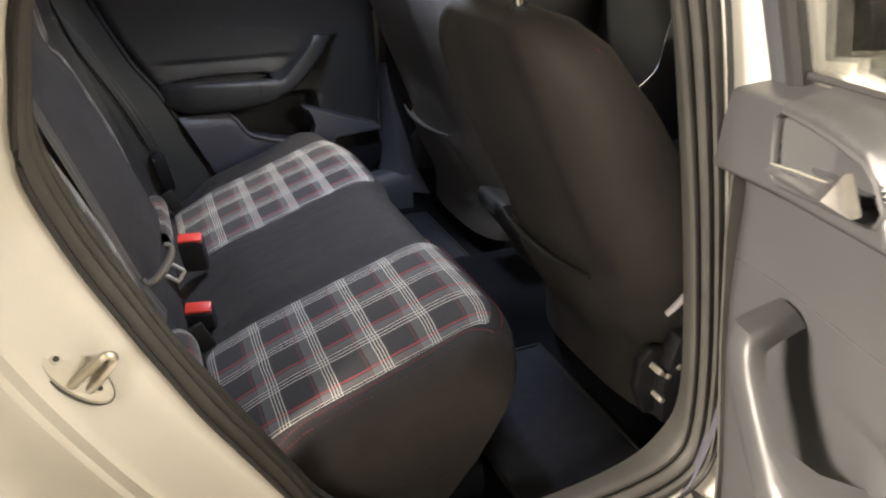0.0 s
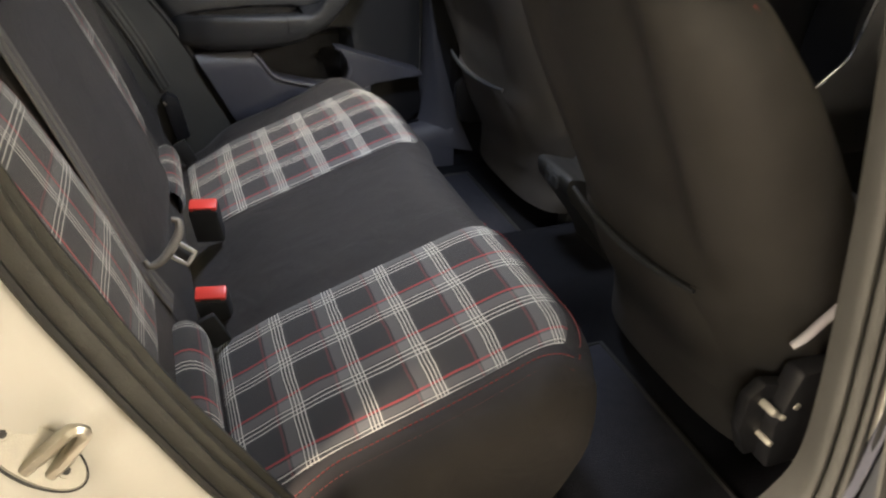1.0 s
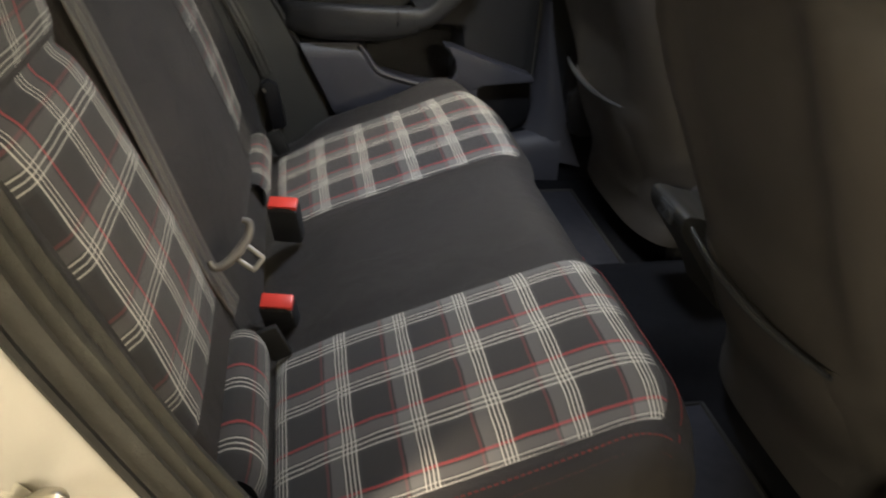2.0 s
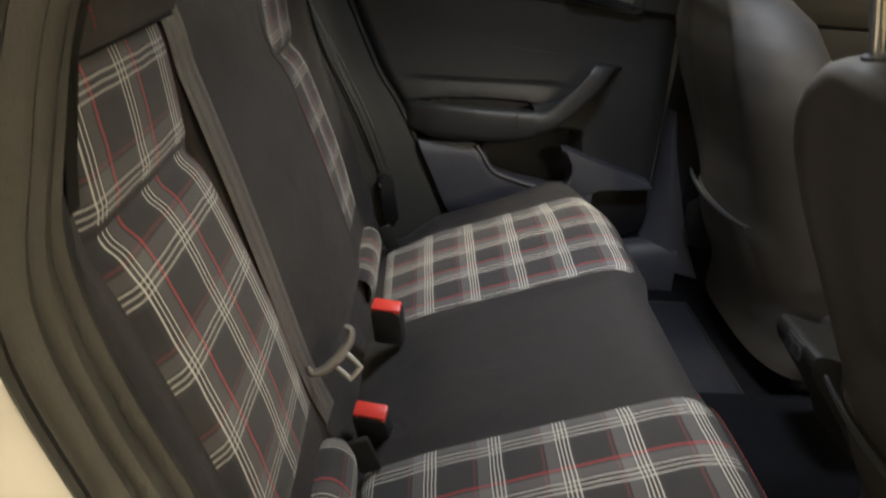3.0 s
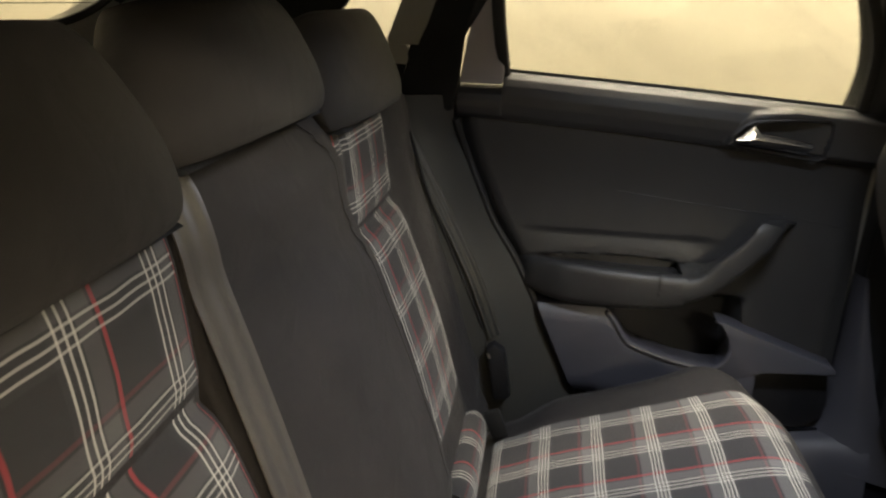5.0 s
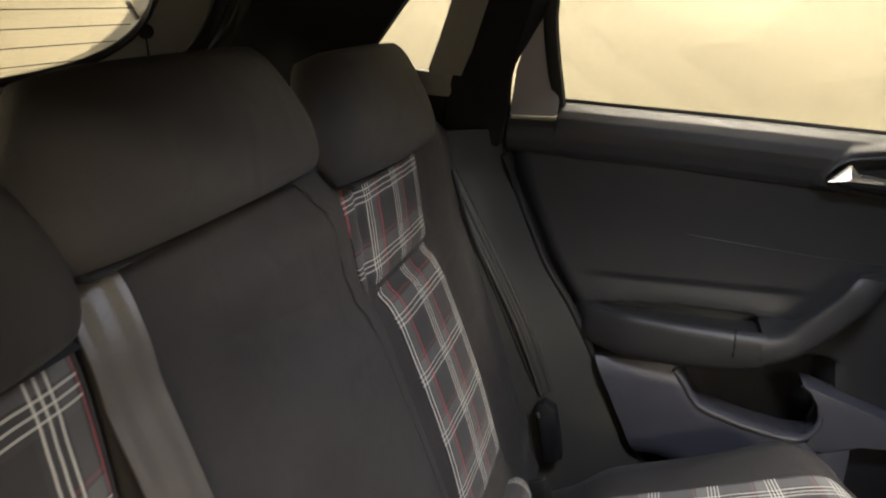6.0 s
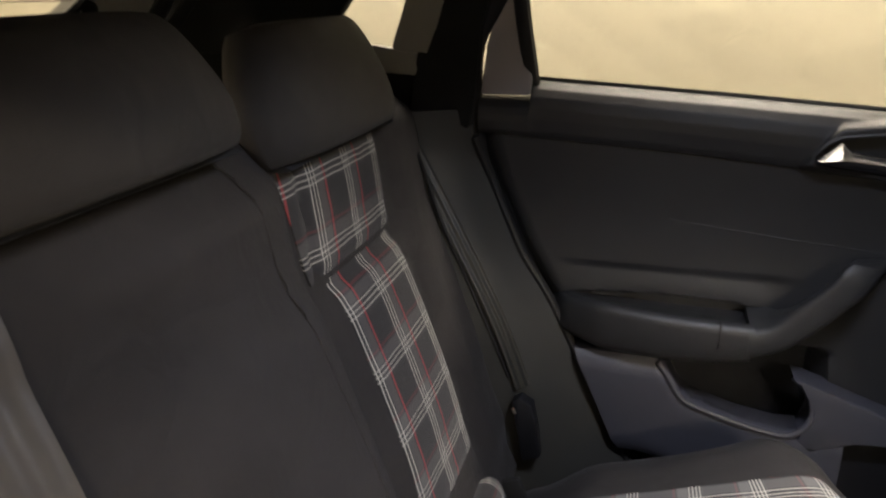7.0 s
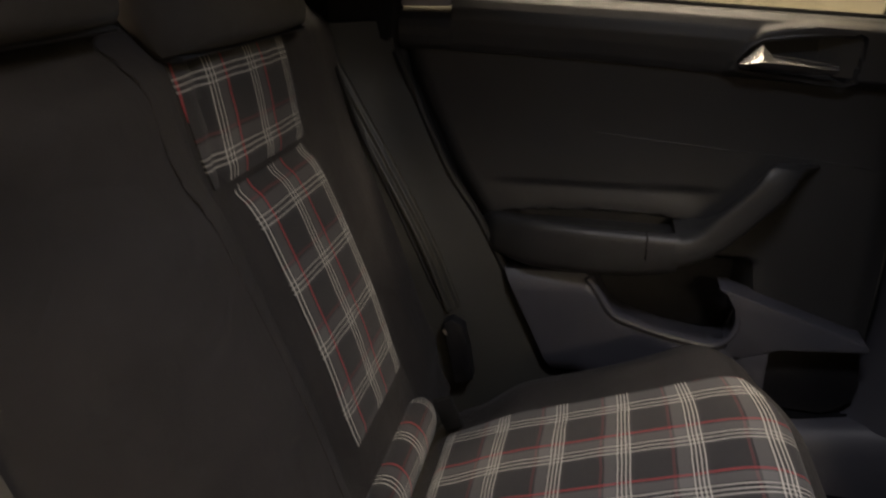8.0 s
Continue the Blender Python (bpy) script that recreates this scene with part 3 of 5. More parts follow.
    panel([(-0.325, 1.043), (-0.62, 1.031), (-0.62, 1.40), (0.02, 1.40), (0.02, 1.341), (-0.05, 1.315), (-0.193, 1.160), (-0.257, 1.085)], "pillar_rear", HEADLINER, label="black rear pillar trim")
    panel([(-0.166, 1.048), (-0.108, 1.040), (-0.090, 1.085), (-0.060, 1.165), (-0.026, 1.235), (0.024, 1.338), (-0.03, 1.322), (-0.104, 1.20), (-0.138, 1.11)], "window_reveal", OLIVE, 0.016, label="olive-grey reveal of the quarter window")
    panel([(-0.32, 1.020), (-0.120, 1.008), (-0.131, 1.044), (-0.19, 1.052), (-0.31, 1.062)], "window_ledge", OLIVE, 0.014)
    ql = [(-0.35, 1.025), (-0.12, 1.025), (-0.05, 1.20), (0.03, 1.345), (-0.05, 1.335), (-0.21, 1.165)]
    bm = bmesh.new()
    a = [bm.verts.new((x, yat(z) - 0.03, z)) for x, z in ql]
    bm.faces.new(a)
    bmesh.ops.solidify(bm, geom=bm.faces[:], thickness=0.004)
    g = part("quarter_glass", moved(bm, m), GLASS, tr)
    g.visible_shadow = False
    return tr


pillar_trim(Matrix(), "near", 0.272, 0.262)
pillar_trim(MIRROR, "far", 0.245, 0.175)


def tailgate():
    tg = thing("tailgate", (-0.62, 0.9, 0.9), "white-framed tailgate with a heated rear window", "tailgate", kind="structure")
    X = -0.60

    def xa(z):
        return X + (z - 1.00) * 0.45
    # painted frame with an opening for the glass
    zb, zt = 1.058, 1.35
    ring_in, ring_out = [], []
    for k in range(48):
        a = 2 * math.pi * k / 48
        c, s = math.cos(a), math.sin(a)
        sq = lambda v: math.copysign(abs(v) ** 0.55, v)
        y = YC + 0.475 * sq(c)
        z = (zb + zt) / 2 + (zt - zb) / 2 * sq(s)
        ring_in.append((xa(z), y, z))
        y2 = YC + 0.60 * sq(c)
        z2 = 1.205 + 0.20 * sq(s)
        ring_out.append((xa(z2) + 0.02, y2, z2))
    mid = [tuple(np.array(a) * 0.5 + np.array(b) * 0.5 + np.array((-0.012, 0, 0))) for a, b in zip(ring_in, ring_out)]
    part("frame", sheet([ring_in, mid, ring_out], thick=(-0.03, 0, 0), close_u=True), PAINT, tg, "cream-white painted window frame")
    part("gasket", tube([(p[0] + 0.006, p[1], p[2]) for p in ring_in], 0.006, n=6, close=True), BLACKRUBBER, tg, "black rubber window gasket")
    bm = bmesh.new()
    bm.faces.new([bm.verts.new((p[0] - 0.012, YC + (p[1] - YC) * 1.03, p[2])) for p in ring_in])
    bmesh.ops.solidify(bm, geom=bm.faces[:], thickness=0.004)
    g = part("rear_glass", bm, GLASS, tg)
    g.visible_shadow = False
    for k in range(11):
        z = zb + 0.018 + k * 0.0225
        part("heating_wire", bez_box((0.001, 0.90, 0.0012), (xa(z) - 0.007, YC, z), 0.0003, 1), BELTGREY, tg)
    part("seal", tube([(p[0] + 0.02, YC + (p[1] - YC) * 1.0, p[2]) for p in ring_out], 0.012, n=8, close=True), BLACKRUBBER, tg)
    part("seal", tube([(p[0] + 0.045, YC + (p[1] - YC) * 1.05, p[2] + 0.004) for p in ring_out], 0.010, n=8, close=True), RUBBER, tg)
    part("lower_panel", bez_box((0.06, 1.30, 0.80), (X - 0.06, YC, 0.63), 0.02), PAINT, tg)
    shelf = thing("parcel_shelf", (-0.4, 0.9, 0.93), "black parcel shelf behind the rear seat", "parcel shelf")
    part("board", bez_box((0.42, 1.16, 0.025), (-0.42, YC, 0.925), 0.006), CARPET, shelf)
    cord = thing("shelf_cord", (-0.55, 1.337, 0.94), "thin pale cord with a round black knob", "cord")
    part("cord", tube([(-0.545, 1.300, 1.150), (-0.550, 1.318, 1.134), (-0.550, 1.333, 1.116)], 0.004, n=6), PALEGREY, cord)
    kn = bmesh.new()
    bmesh.ops.create_uvsphere(kn, u_segments=16, v_segments=10, radius=0.0125)
    bmesh.ops.scale(kn, vec=(1, 1, 0.9), verts=kn.verts)
    part("knob", moved(kn, pose(-0.550, 1.337, 1.110)), BLACKRUBBER, cord, "round black plastic knob")
    part("cord", tube([(-0.550, 1.337, 1.110), (-0.52, 1.30, 1.03), (-0.46, 1.27, 0.94)], 0.0015, n=5), BLACKRUBBER, cord)


tailgate()


def front_end():
    """Plain bulkhead, dashboard and windscreen frame that close the cabin ahead of the seats."""
    fe = thing("dashboard", (1.4, 0.9, 0.6), "black moulded dashboard ahead of the front seats", "dashboard", kind="structure")
    prof = spline([(1.48, 0.45), (1.42, 0.60), (1.43, 0.78), (1.44, 0.90), (1.52, 0.955), (1.75, 0.95), (1.80, 0.60), (1.80, 0.25)], 28)
    rows = [[(x, YC - 0.68 + 1.36 * j / 20, z) for x, z in prof] for j in range(21)]
    part("fascia", caps(sheet(rows)), BLACKRUBBER, fe)
    con = thing("centre_console", (0.95, 0.9, 0.3), "black centre console with a gear lever between the front seats", "console")
    body = [(0.86, 0.22), (0.82, 0.34), (0.750, 0.44), (0.724, 0.475), (0.726, 0.510), (0.80, 0.490), (0.92, 0.49), (1.02, 0.50), (1.24, 0.55), (1.46, 0.56), (1.47, 0.54), (1.47, 0.22)]
    part("console_body", prism(spline(body, 40), YC - 0.062, YC + 0.062, 1, 0.003), BLACKRUBBER, con)
    sock = part("socket_panel", bez_box((0.006, 0.050, 0.030), (0.7205, 0.858, 0.490), 0.003, 2, (0, 4, 0)), PLASTIC, con, "dark grey plate with two round sockets")
    for k in (-1, 1):
        bm = bmesh.new()
        bmesh.ops.create_cone(bm, cap_ends=True, segments=14, radius1=0.0085, radius2=0.0085, depth=0.003)
        part("socket", moved(bm, pose(0.7175, 0.858 + k * 0.013, 0.490, 0, 90, 0)), BLACKRUBBER, sock)
    part("glossy_panel", prism([(1.36, 0.54), (1.37, 0.66), (1.40, 0.90), (1.46, 0.92), (1.46, 0.54)], YC - 0.12, YC + 0.12, 1, 0.008), GLOSSBLACK, con, "glossy black centre panel")
    for y in (YC - 0.128, YC + 0.128):
        flank = part("console_flank", prism([(1.12, 0.52), (1.13, 0.625), (1.19, 0.676), (1.235, 0.716), (1.250, 0.79), (1.275, 0.90), (1.42, 0.90), (1.42, 0.52)], y - 0.004, y + 0.004, 1, 0.002), DARKPLASTIC, con, "dark plastic flank of the console")
        part("silver_trim", tube(spline([(1.13, y, 0.628), (1.19, y, 0.680), (1.235, y, 0.721), (1.250, y, 0.79), (1.275, y, 0.90)], 24), 0.0022, n=8), SATIN, flank, "silver edge trim")
    part("shift_surround", tube([(1.33 + 0.060 * math.cos(a), 0.80 + 0.045 * math.sin(a), 0.575 + 0.012 * math.cos(a)) for a in [2 * math.pi * k / 24 for k in range(24)]], 0.004, n=8, close=True), CHROME, con)
    lever = part("gear_lever", tube(spline([(1.33, 0.80, 0.56), (1.335, 0.80, 0.62), (1.34, 0.80, 0.675)], 8), [0.032, 0.029, 0.025, 0.021, 0.018, 0.019, 0.023, 0.027, 0.024], n=14), BACKCLOTH, con, "black gear lever with a leather boot")
    part("knob_cap", tube([(1.339, 0.80, 0.672), (1.341, 0.80, 0.684), (1.341, 0.80, 0.690)], [0.024, 0.021, 0.012], n=14), SATIN, lever, "satin silver cap")
    part("hand_brake", tube(spline([(0.86, 0.885, 0.535), (0.95, 0.885, 0.565), (1.04, 0.885, 0.605)], 8), 0.016, n=12), DARKPLASTIC, con)


front_end()


# ---- rear bench ----
CUSHION = [(0.03, 0.30), (0.045, 0.345), (0.08, 0.378), (0.12, 0.397), (0.16, 0.413), (0.243, 0.441), (0.322, 0.468), (0.405, 0.495), (0.455, 0.511), (0.490, 0.516), (0.522, 0.505), (0.546, 0.475), (0.545, 0.430), (0.505, 0.355), (0.445, 0.275)]
CPROF = spline(CUSHION, 56)
PANEL_IN, PANEL_OUT = 0.172, 0.502
PU, PV = 0.0955, 0.0868


CARC = [0.0]
for _a, _b in zip(CPROF, CPROF[1:]):
    CARC.append(CARC[-1] + float(np.hypot(*(_b - _a))))
ARC_GROUP = float(np.interp(0.243, [p[0] for p in CPROF[:36]], CARC[:36]))
ROW_NEAR, ROW_FAR = 0.652, 1.325


def arc_at(i):
    return float(np.interp(i, range(len(CARC)), CARC))


def cushion_point(i, d, sgn, drop=0.0, lift=0.0):
    """Point on the bench top: profile step i (may be a fraction), distance d from the middle, drop at the rounded ends."""
    k = min(int(i), len(CPROF) - 2)
    t = i - k
    x, z = CPROF[k] * (1 - t) + CPROF[k + 1] * t
    dx, dz = CPROF[k + 1] - CPROF[k]
    ln = math.hypot(dx, dz)
    nx, nz = -dz / ln, dx / ln
    top = ease(0.10, 0.20, x) * ease(0.545, 0.45, x) if nz > 0.2 else 0.0
    b = 0.026 * ease(0.47, 0.53, d) * top
    b += 0.012 * ease(0.20, 0.13, d) * top
    b -= 0.006 * bell(d, PANEL_IN, 0.010) + 0.006 * bell(d, PANEL_OUT, 0.010)
    b += 0.006 * math.sin(math.pi * min(1, max(0, (d - PANEL_IN) / (PANEL_OUT - PANEL_IN)))) * top
    b += lift
    x += nx * b
    z += nz * b
    w = ease(0.28, 0.54, x)
    x -= w * (0.085 * max(0.0, (d - 0.40) / 0.2) ** 2)
    x -= 0.016 * w * ease(0.20, 0.12, d)
    z = max(z - drop * ease(0.26, 0.33, z), 0.262)
    nose = interp([(0.262, 0.425), (0.355, 0.500), (0.43, 0.544), (0.475, 0.560)], z) - 0.085 * max(0.0, (d - 0.40) / 0.2) ** 2
    return Vector((min(x, nose), YC + sgn * d, z))


def bench_cushion():
    bench = thing("rear_bench_cushion", (0.28, YC, 0.27), "rear bench cushion in black cloth with two plaid panels", "car seat")
    cols = [(0.53 * j / 26, 0.0) for j in range(27)]
    R = 0.062
    cols += [(0.53 + R * math.sin(a), R * (1 - math.cos(a))) for a in [math.pi / 2 * k / 8 for k in range(1, 9)]]
    cols += [(0.595, 0.09), (0.597, 0.13), (0.595, 0.18), (0.590, 0.25)]
    full = [(-d, dr) for d, dr in reversed(cols[1:])] + cols
    rows = []
    for i in range(len(CPROF)):
        rows.append([cushion_point(i, abs(d), 1 if d >= 0 else -1, dr) for d, dr in full])
    bm = sheet(rows)
    part("cover", caps(bm), CLOTH, bench)
    for sgn in (-1, 1):
        rr, uv = [], []
        i0, i1, n = 7.0, 39.4, 64
        for a in range(n + 1):
            i = i0 + (i1 - i0) * a / n
            row, u = [], []
            for b in range(31):
                d = PANEL_IN + (PANEL_OUT - PANEL_IN) * b / 30
                # rounded front corner on the outer side
                cut = 3.0 * max(0.0, (d - 0.40) / 0.1) ** 2 + 1.2 * max(0.0, (0.22 - d) / 0.05) ** 2
                ii = i - cut * ease(0.6, 1.0, a / n)
                edge = min(b, 30 - b, a, n - a)
                p = cushion_point(ii, d, sgn, 0, 0.0005 + 0.003 * min(1.0, edge / 2))
                row.append(p)
                u.append(((ROW_NEAR if sgn < 0 else ROW_FAR) / PU - (YC + sgn * d) / PU + 0.356, (CARC[0] + arc_at(ii) - ARC_GROUP) / PV + 0.356))
            rr.append(row)
            uv.append(u)
        part("plaid_panel", sheet(rr, uv, thick=(0, 0, -0.006)), PLAID, bench, "grey, white and red plaid woven seat panel")
        if sgn > 0:
            continue
        seam = [cushion_point(i, 0.528, sgn, 0, 0.0012) for i in np.linspace(12, 38, 60)]
        stitches(seam, "stitching", bench, label="red seam stitching")
        seam = [cushion_point(i, 0.545, sgn, 0.004, 0.0012) for i in np.linspace(12, 38, 60)]
        stitches(seam, "stitching", bench)
        front = [cushion_point(42.5 - 3.2 * ((d - 0.33) / 0.18) ** 2, d, sgn, 0, 0.0012) for d in np.linspace(0.16, 0.528, 50)]
        stitches(front, "stitching", bench)
    return bench


bench_cushion()

BACK = [(0.05, 0.37), (0.025, 0.42), (-0.010, 0.50), (-0.040, 0.60), (-0.075, 0.70), (-0.104, 0.78), (-0.124, 0.84), (-0.132, 0.90), (-0.140, 0.945), (-0.157, 0.985), (-0.190, 1.005), (-0.225, 1.0), (-0.25, 0.97), (-0.26, 0.90)]
BPROF = spline(BACK, 64)


BARC = [0.0]
for _a, _b in zip(BPROF, BPROF[1:]):
    BARC.append(BARC[-1] + float(np.hypot(*(_b - _a))))


def barc_at(i):
    return float(np.interp(i, range(len(BARC)), BARC))


def crease_z(panel):
    return 0.824 if panel[1] < YC else 0.813


def back_point(i, y, setback=0.0, lift=0.0, panel=None):
    k = min(int(i), len(BPROF) - 2)
    t = i - k
    x, z = BPROF[k] * (1 - t) + BPROF[k + 1] * t
    dx, dz = BPROF[k + 1] - BPROF[k]
    ln = math.hypot(dx, dz)
    nx, nz = dz / ln, -dx / ln
    b = lift
    face = ease(0.40, 0.46, z) * ease(0.985, 0.95, z) if x > -0.17 else 0.0
    if panel:
        lo, hi = panel
        inside = ease(lo - 0.012, lo + 0.012, y) * (ease(hi + 0.012, hi - 0.012, y) if hi > YC else 1.0)
        c = math.sin(math.pi * min(1, max(0, (y - lo) / (hi - lo))))
        lower = ease(crease_z(panel) - 0.006, crease_z(panel) - 0.050, z)
        b += face * inside * (0.002 * c + 0.007 * lower * math.sin(math.pi * min(1, max(0.0, (z - 0.42) / 0.42))) ** 0.6 - 0.009 * bell(z, crease_z(panel), 0.012))
        b -= face * (0.007 * bell(y, lo, 0.009) + (0.005 if hi > YC else 0.0) * bell(y, hi, 0.009))
        b += face * 0.018 * (ease(hi + 0.01, hi + 0.06, y) if hi > YC else ease(lo - 0.01, lo - 0.06, y))
    if panel and panel[1] < YC:
        # slimmer flank low down, which leaves a slot beside the trim
        y += 0.030 * ease(0.84, 0.70, z) * ease(0.36, 0.28, y)
    return Vector((x + nx * b - setback, y, z + nz * b))


def backrest(name, y0, y1, r0, r1, panel, label, extra=None):
    th = thing(name, (-0.02, (y0 + y1) / 2, 0.37), label, "car seat", "rear seat backrests")
    cols = []
    for a in range(7):
        q = math.pi / 2 * a / 6
        cols.append((y0 + r0 * (1 - math.cos(q)), r0 * (1 - math.sin(q))))
    n = 44
    for k in range(1, n):
        cols.append((y0 + r0 + (y1 - r1 - y0 - r0) * k / n, 0.0))
    for a in range(7):
        q = math.pi / 2 * a / 6
        cols.append((y1 - r1 * (1 - math.sin(q)), r1 * (1 - math.cos(q))))
    cols = [(y0, 0.10)] + cols + [(y1, 0.10)]
    rows = [[back_point(i, y, sb, extra(y, BPROF[i][1]) if extra else 0.0, panel) for y, sb in cols] for i in range(len(BPROF))]
    bm = caps(sheet(rows))
    part("cover", bm, CLOTH, th)
    lo, hi = panel
    if hi > YC:
        line = []
        for i in np.linspace(7.0, 50.0, 60):
            z = BPROF[int(i)][1]
            y = interp([(0.40, 1.024), (0.68, 1.021), (0.85, 1.012), (1.0, 1.010)], z)
            line.append(back_point(i, y, 0, (extra(y, z) if extra else 0.0), panel))
        part("seam", tube(line, 0.0010, n=6), CLOTH, th, "sewn seam of the cover")
    U0, PBU, PBV = (0.555, 0.098, 0.0863) if hi < YC else (1.247, 0.0905, 0.0850)
    lower_row, upper_row = (0.177, 0.512) if hi < YC else (0.176, 0.514)
    cz = [p[1] for p in BPROF]
    crease = next(i for i in range(len(cz)) if cz[i] > crease_z(panel))
    top = next(i for i in range(len(cz)) if cz[i] > 0.962)
    inner = 0.05 if hi > YC else 0.0
    for nm, i0, i1 in (("lower_plaid_panel", 9.0, crease - 0.2), ("upper_plaid_panel", crease + 0.4, float(top))):
        lo = panel[0]
        V0 = lower_row if nm[0] == "l" else upper_row
        rr, uv = [], []
        m = 60 if nm[0] == "l" else 24
        for a in range(m + 1):
            i = i0 + (i1 - i0) * a / m
            row, u = [], []
            for b in range(25):
                start = lo + (0.44 * inner if nm[0] == "l" else -inner + 0.03 * (1 - a / m)) if inner else lo
                y = start + (hi - start) * b / 24
                e = min(b, 24 - b, a, m - a)
                row.append(back_point(i, y, 0, 0.0005 + 0.003 * min(1.0, e / 2), panel))
                u.append(((U0 - y) / PBU + 0.356, (V0 - barc_at(i)) / PBV + 0.356))
            rr.append(row)
            uv.append(u)
        part(nm, sheet(rr, uv, thick=(-0.006, 0, 0)), PLAID_BACK_SHADED, th, "grey, white and red plaid woven backrest panel")
    lo = panel[0]
    # plaid roll in the bite of the seat
    fat = 0.034 if hi < YC else 0.027
    rr, uv = [], []
    for a in range(15):
        q = math.pi * (-0.35 + 1.15 * a / 14)
        cx, cz_ = 0.040, 0.405
        row, u = [], []
        for b in range(19):
            y = lo - 0.016 + (hi - lo + 0.006) * b / 18
            e = max(0.55, 1 - 0.7 * (abs(b - 9) / 9) ** 12) ** 0.5
            row.append((cx - 0.008 + fat * math.cos(q) * e, y, cz_ + (fat + 0.011) * math.sin(q) * e))
            u.append(((U0 - y) / PBU + 0.356, -0.042 * q / PBV + 0.5))
        rr.append(row)
        uv.append(u)
    part("plaid_roll", caps(sheet(rr, uv)), PLAID_BACK_SHADED, th, "plaid cloth roll at the foot of the backrest")
    yb = hi - 0.012
    part("anchor_slot", bez_box((0.030, 0.012, 0.055), (0.072, yb, 0.412), 0.004, 2, (0, -22, 0)), BLACKRUBBER, th, "black child-seat anchor slot")
    return th


NEAR_PANEL, FAR_PANEL = (0.430, 0.6845), (1.132, 1.366)


def middle_bulge(y, z):
    face = ease(0.42, 0.50, z) * ease(0.985, 0.93, z)
    low = ease(0.90, 0.80, z)
    return face * ((0.026 + 0.022 * low) * ease(1.105, 1.03, y) * ease(0.71, 0.98, y) - 0.004 * bell(y, 1.10, 0.012))


backrest("rear_seat_back", 0.275, 0.6925, 0.06, 0.0055, NEAR_PANEL, "narrow rear backrest section in black cloth with a plaid panel")
backrest("rear_seat_back", 0.6975, 1.512, 0.008, 0.035, FAR_PANEL, "wide rear backrest section in black cloth with a plaid panel", middle_bulge)


def pad(yc, w, zc, h, xc, dep, name, label, group, lean=16, power=2.7, stitch=True, cover=CLOTH, taper=0.0):
    """A headrest pad: a cushion of superellipse rings, wider at the middle."""
    th = thing(name, (xc, yc, zc - h / 2), label, "headrest", group)
    rows = []
    n = 22
    for a in range(n + 1):
        v = -1 + 2 * a / n
        v = math.copysign(abs(v) ** 0.8, v)
        k = (1 - abs(v) ** 4.0) ** (1 / 2.6) if abs(v) < 1 else 0.02
        k = max(k, 0.03)
        row = []
        for j in range(40):
            q = 2 * math.pi * j / 40
            c, s = math.cos(q), math.sin(q)
            px = dep / 2 * math.copysign(abs(c) ** (2 / power), c) * (0.35 + 0.65 * k)
            py = w / 2 * math.copysign(abs(s) ** (2 / power), s) * (0.82 + 0.18 * k) * (1.0 if abs(v) < 0.999 else 0.9) * (1 - taper * ease(-0.35, 1.0, v))
            if abs(v) > 0.999:
                px, py = px * 0.5, py * 0.9
            if c > 0:
                px += -0.010 * (py / (w / 2)) ** 2
            row.append((px - 0.006 * v, py, v * h / 2))
        rows.append(row)
    bm = caps(sheet(rows, close_u=True))
    m = pose(xc, yc, zc, 0, -lean, 0)
    part("pad", moved(bm, m), cover, th)
    band = [m @ Vector((0.0, w / 2 * 0.86 * u, -h / 2 + 0.004)) for u in np.linspace(-1, 1, 12)]
    part("base_plate", tube(band, dep * 0.20, 0.004, n=8), PLASTIC, th, "black plastic underside of the headrest")
    if stitch:
        for sgn in (-1,):
            pts = [m @ Vector((dep / 2 * 0.80 - 0.004 + 0.004 * math.cos(t * 2), sgn * w * 0.452, t * h * 0.36)) for t in np.linspace(-1, 1, 24)]
            stitches(pts, "stitching", th)
    return th, m


def rear_headrest(yc, w, zc, h, xc):
    th, _ = pad(yc, w, zc, h, xc, 0.10, "rear_headrest", "low black cloth rear headrest with red stitching", "rear headrests", stitch=False, taper=0.24, cover=HEADCLOTH_LIT)
    return th


near_rest = rear_headrest(0.528, 0.338, 1.033, 0.144, -0.158)
for line in ([(-0.1115, 0.4366, 1.034), (-0.1074, 0.4376, 1.0245), (-0.1046, 0.4387, 1.0164), (-0.1016, 0.4404, 1.0054), (-0.1009, 0.4413, 0.9925), (-0.1026, 0.4413, 0.986)],
             [(-0.1112, 0.4280, 1.0255), (-0.1065, 0.4288, 1.0151), (-0.1046, 0.4301, 1.0089), (-0.1032, 0.4294, 0.9993), (-0.1046, 0.4278, 0.987)]):
    stitches(spline(line, 24), "stitching", near_rest, length=0.0035, gap=0.0022, r=0.0009, label="double row of red stitches")
rear_headrest(0.850, 0.360, 1.056, 0.126, -0.160)
rear_headrest(1.236, 0.350, 1.030, 0.148, -0.158)


# ---- belts ----
def buckle(at, yaw, lean, label):
    th = thing("belt_buckle", (at[0], at[1], at[2] - 0.06), label, "seat belt buckle", "rear belt buckles")
    m = pose(*at, 0, 0, yaw) @ pose(0, 0, 0, 0, lean, 0)
    part("housing", moved(bez_box((0.030, 0.050, 0.085), (0, 0, -0.044), 0.006), m), PLASTIC, th)
    part("button", moved(bez_box((0.023, 0.046, 0.012), (0.001, 0, -0.001), 0.003), m), REDPLASTIC, th, "bright red release button")
    part("slot", moved(bez_box((0.004, 0.030, 0.003), (-0.010, 0, 0.0), 0.001, 1), m), BLACKRUBBER, th)


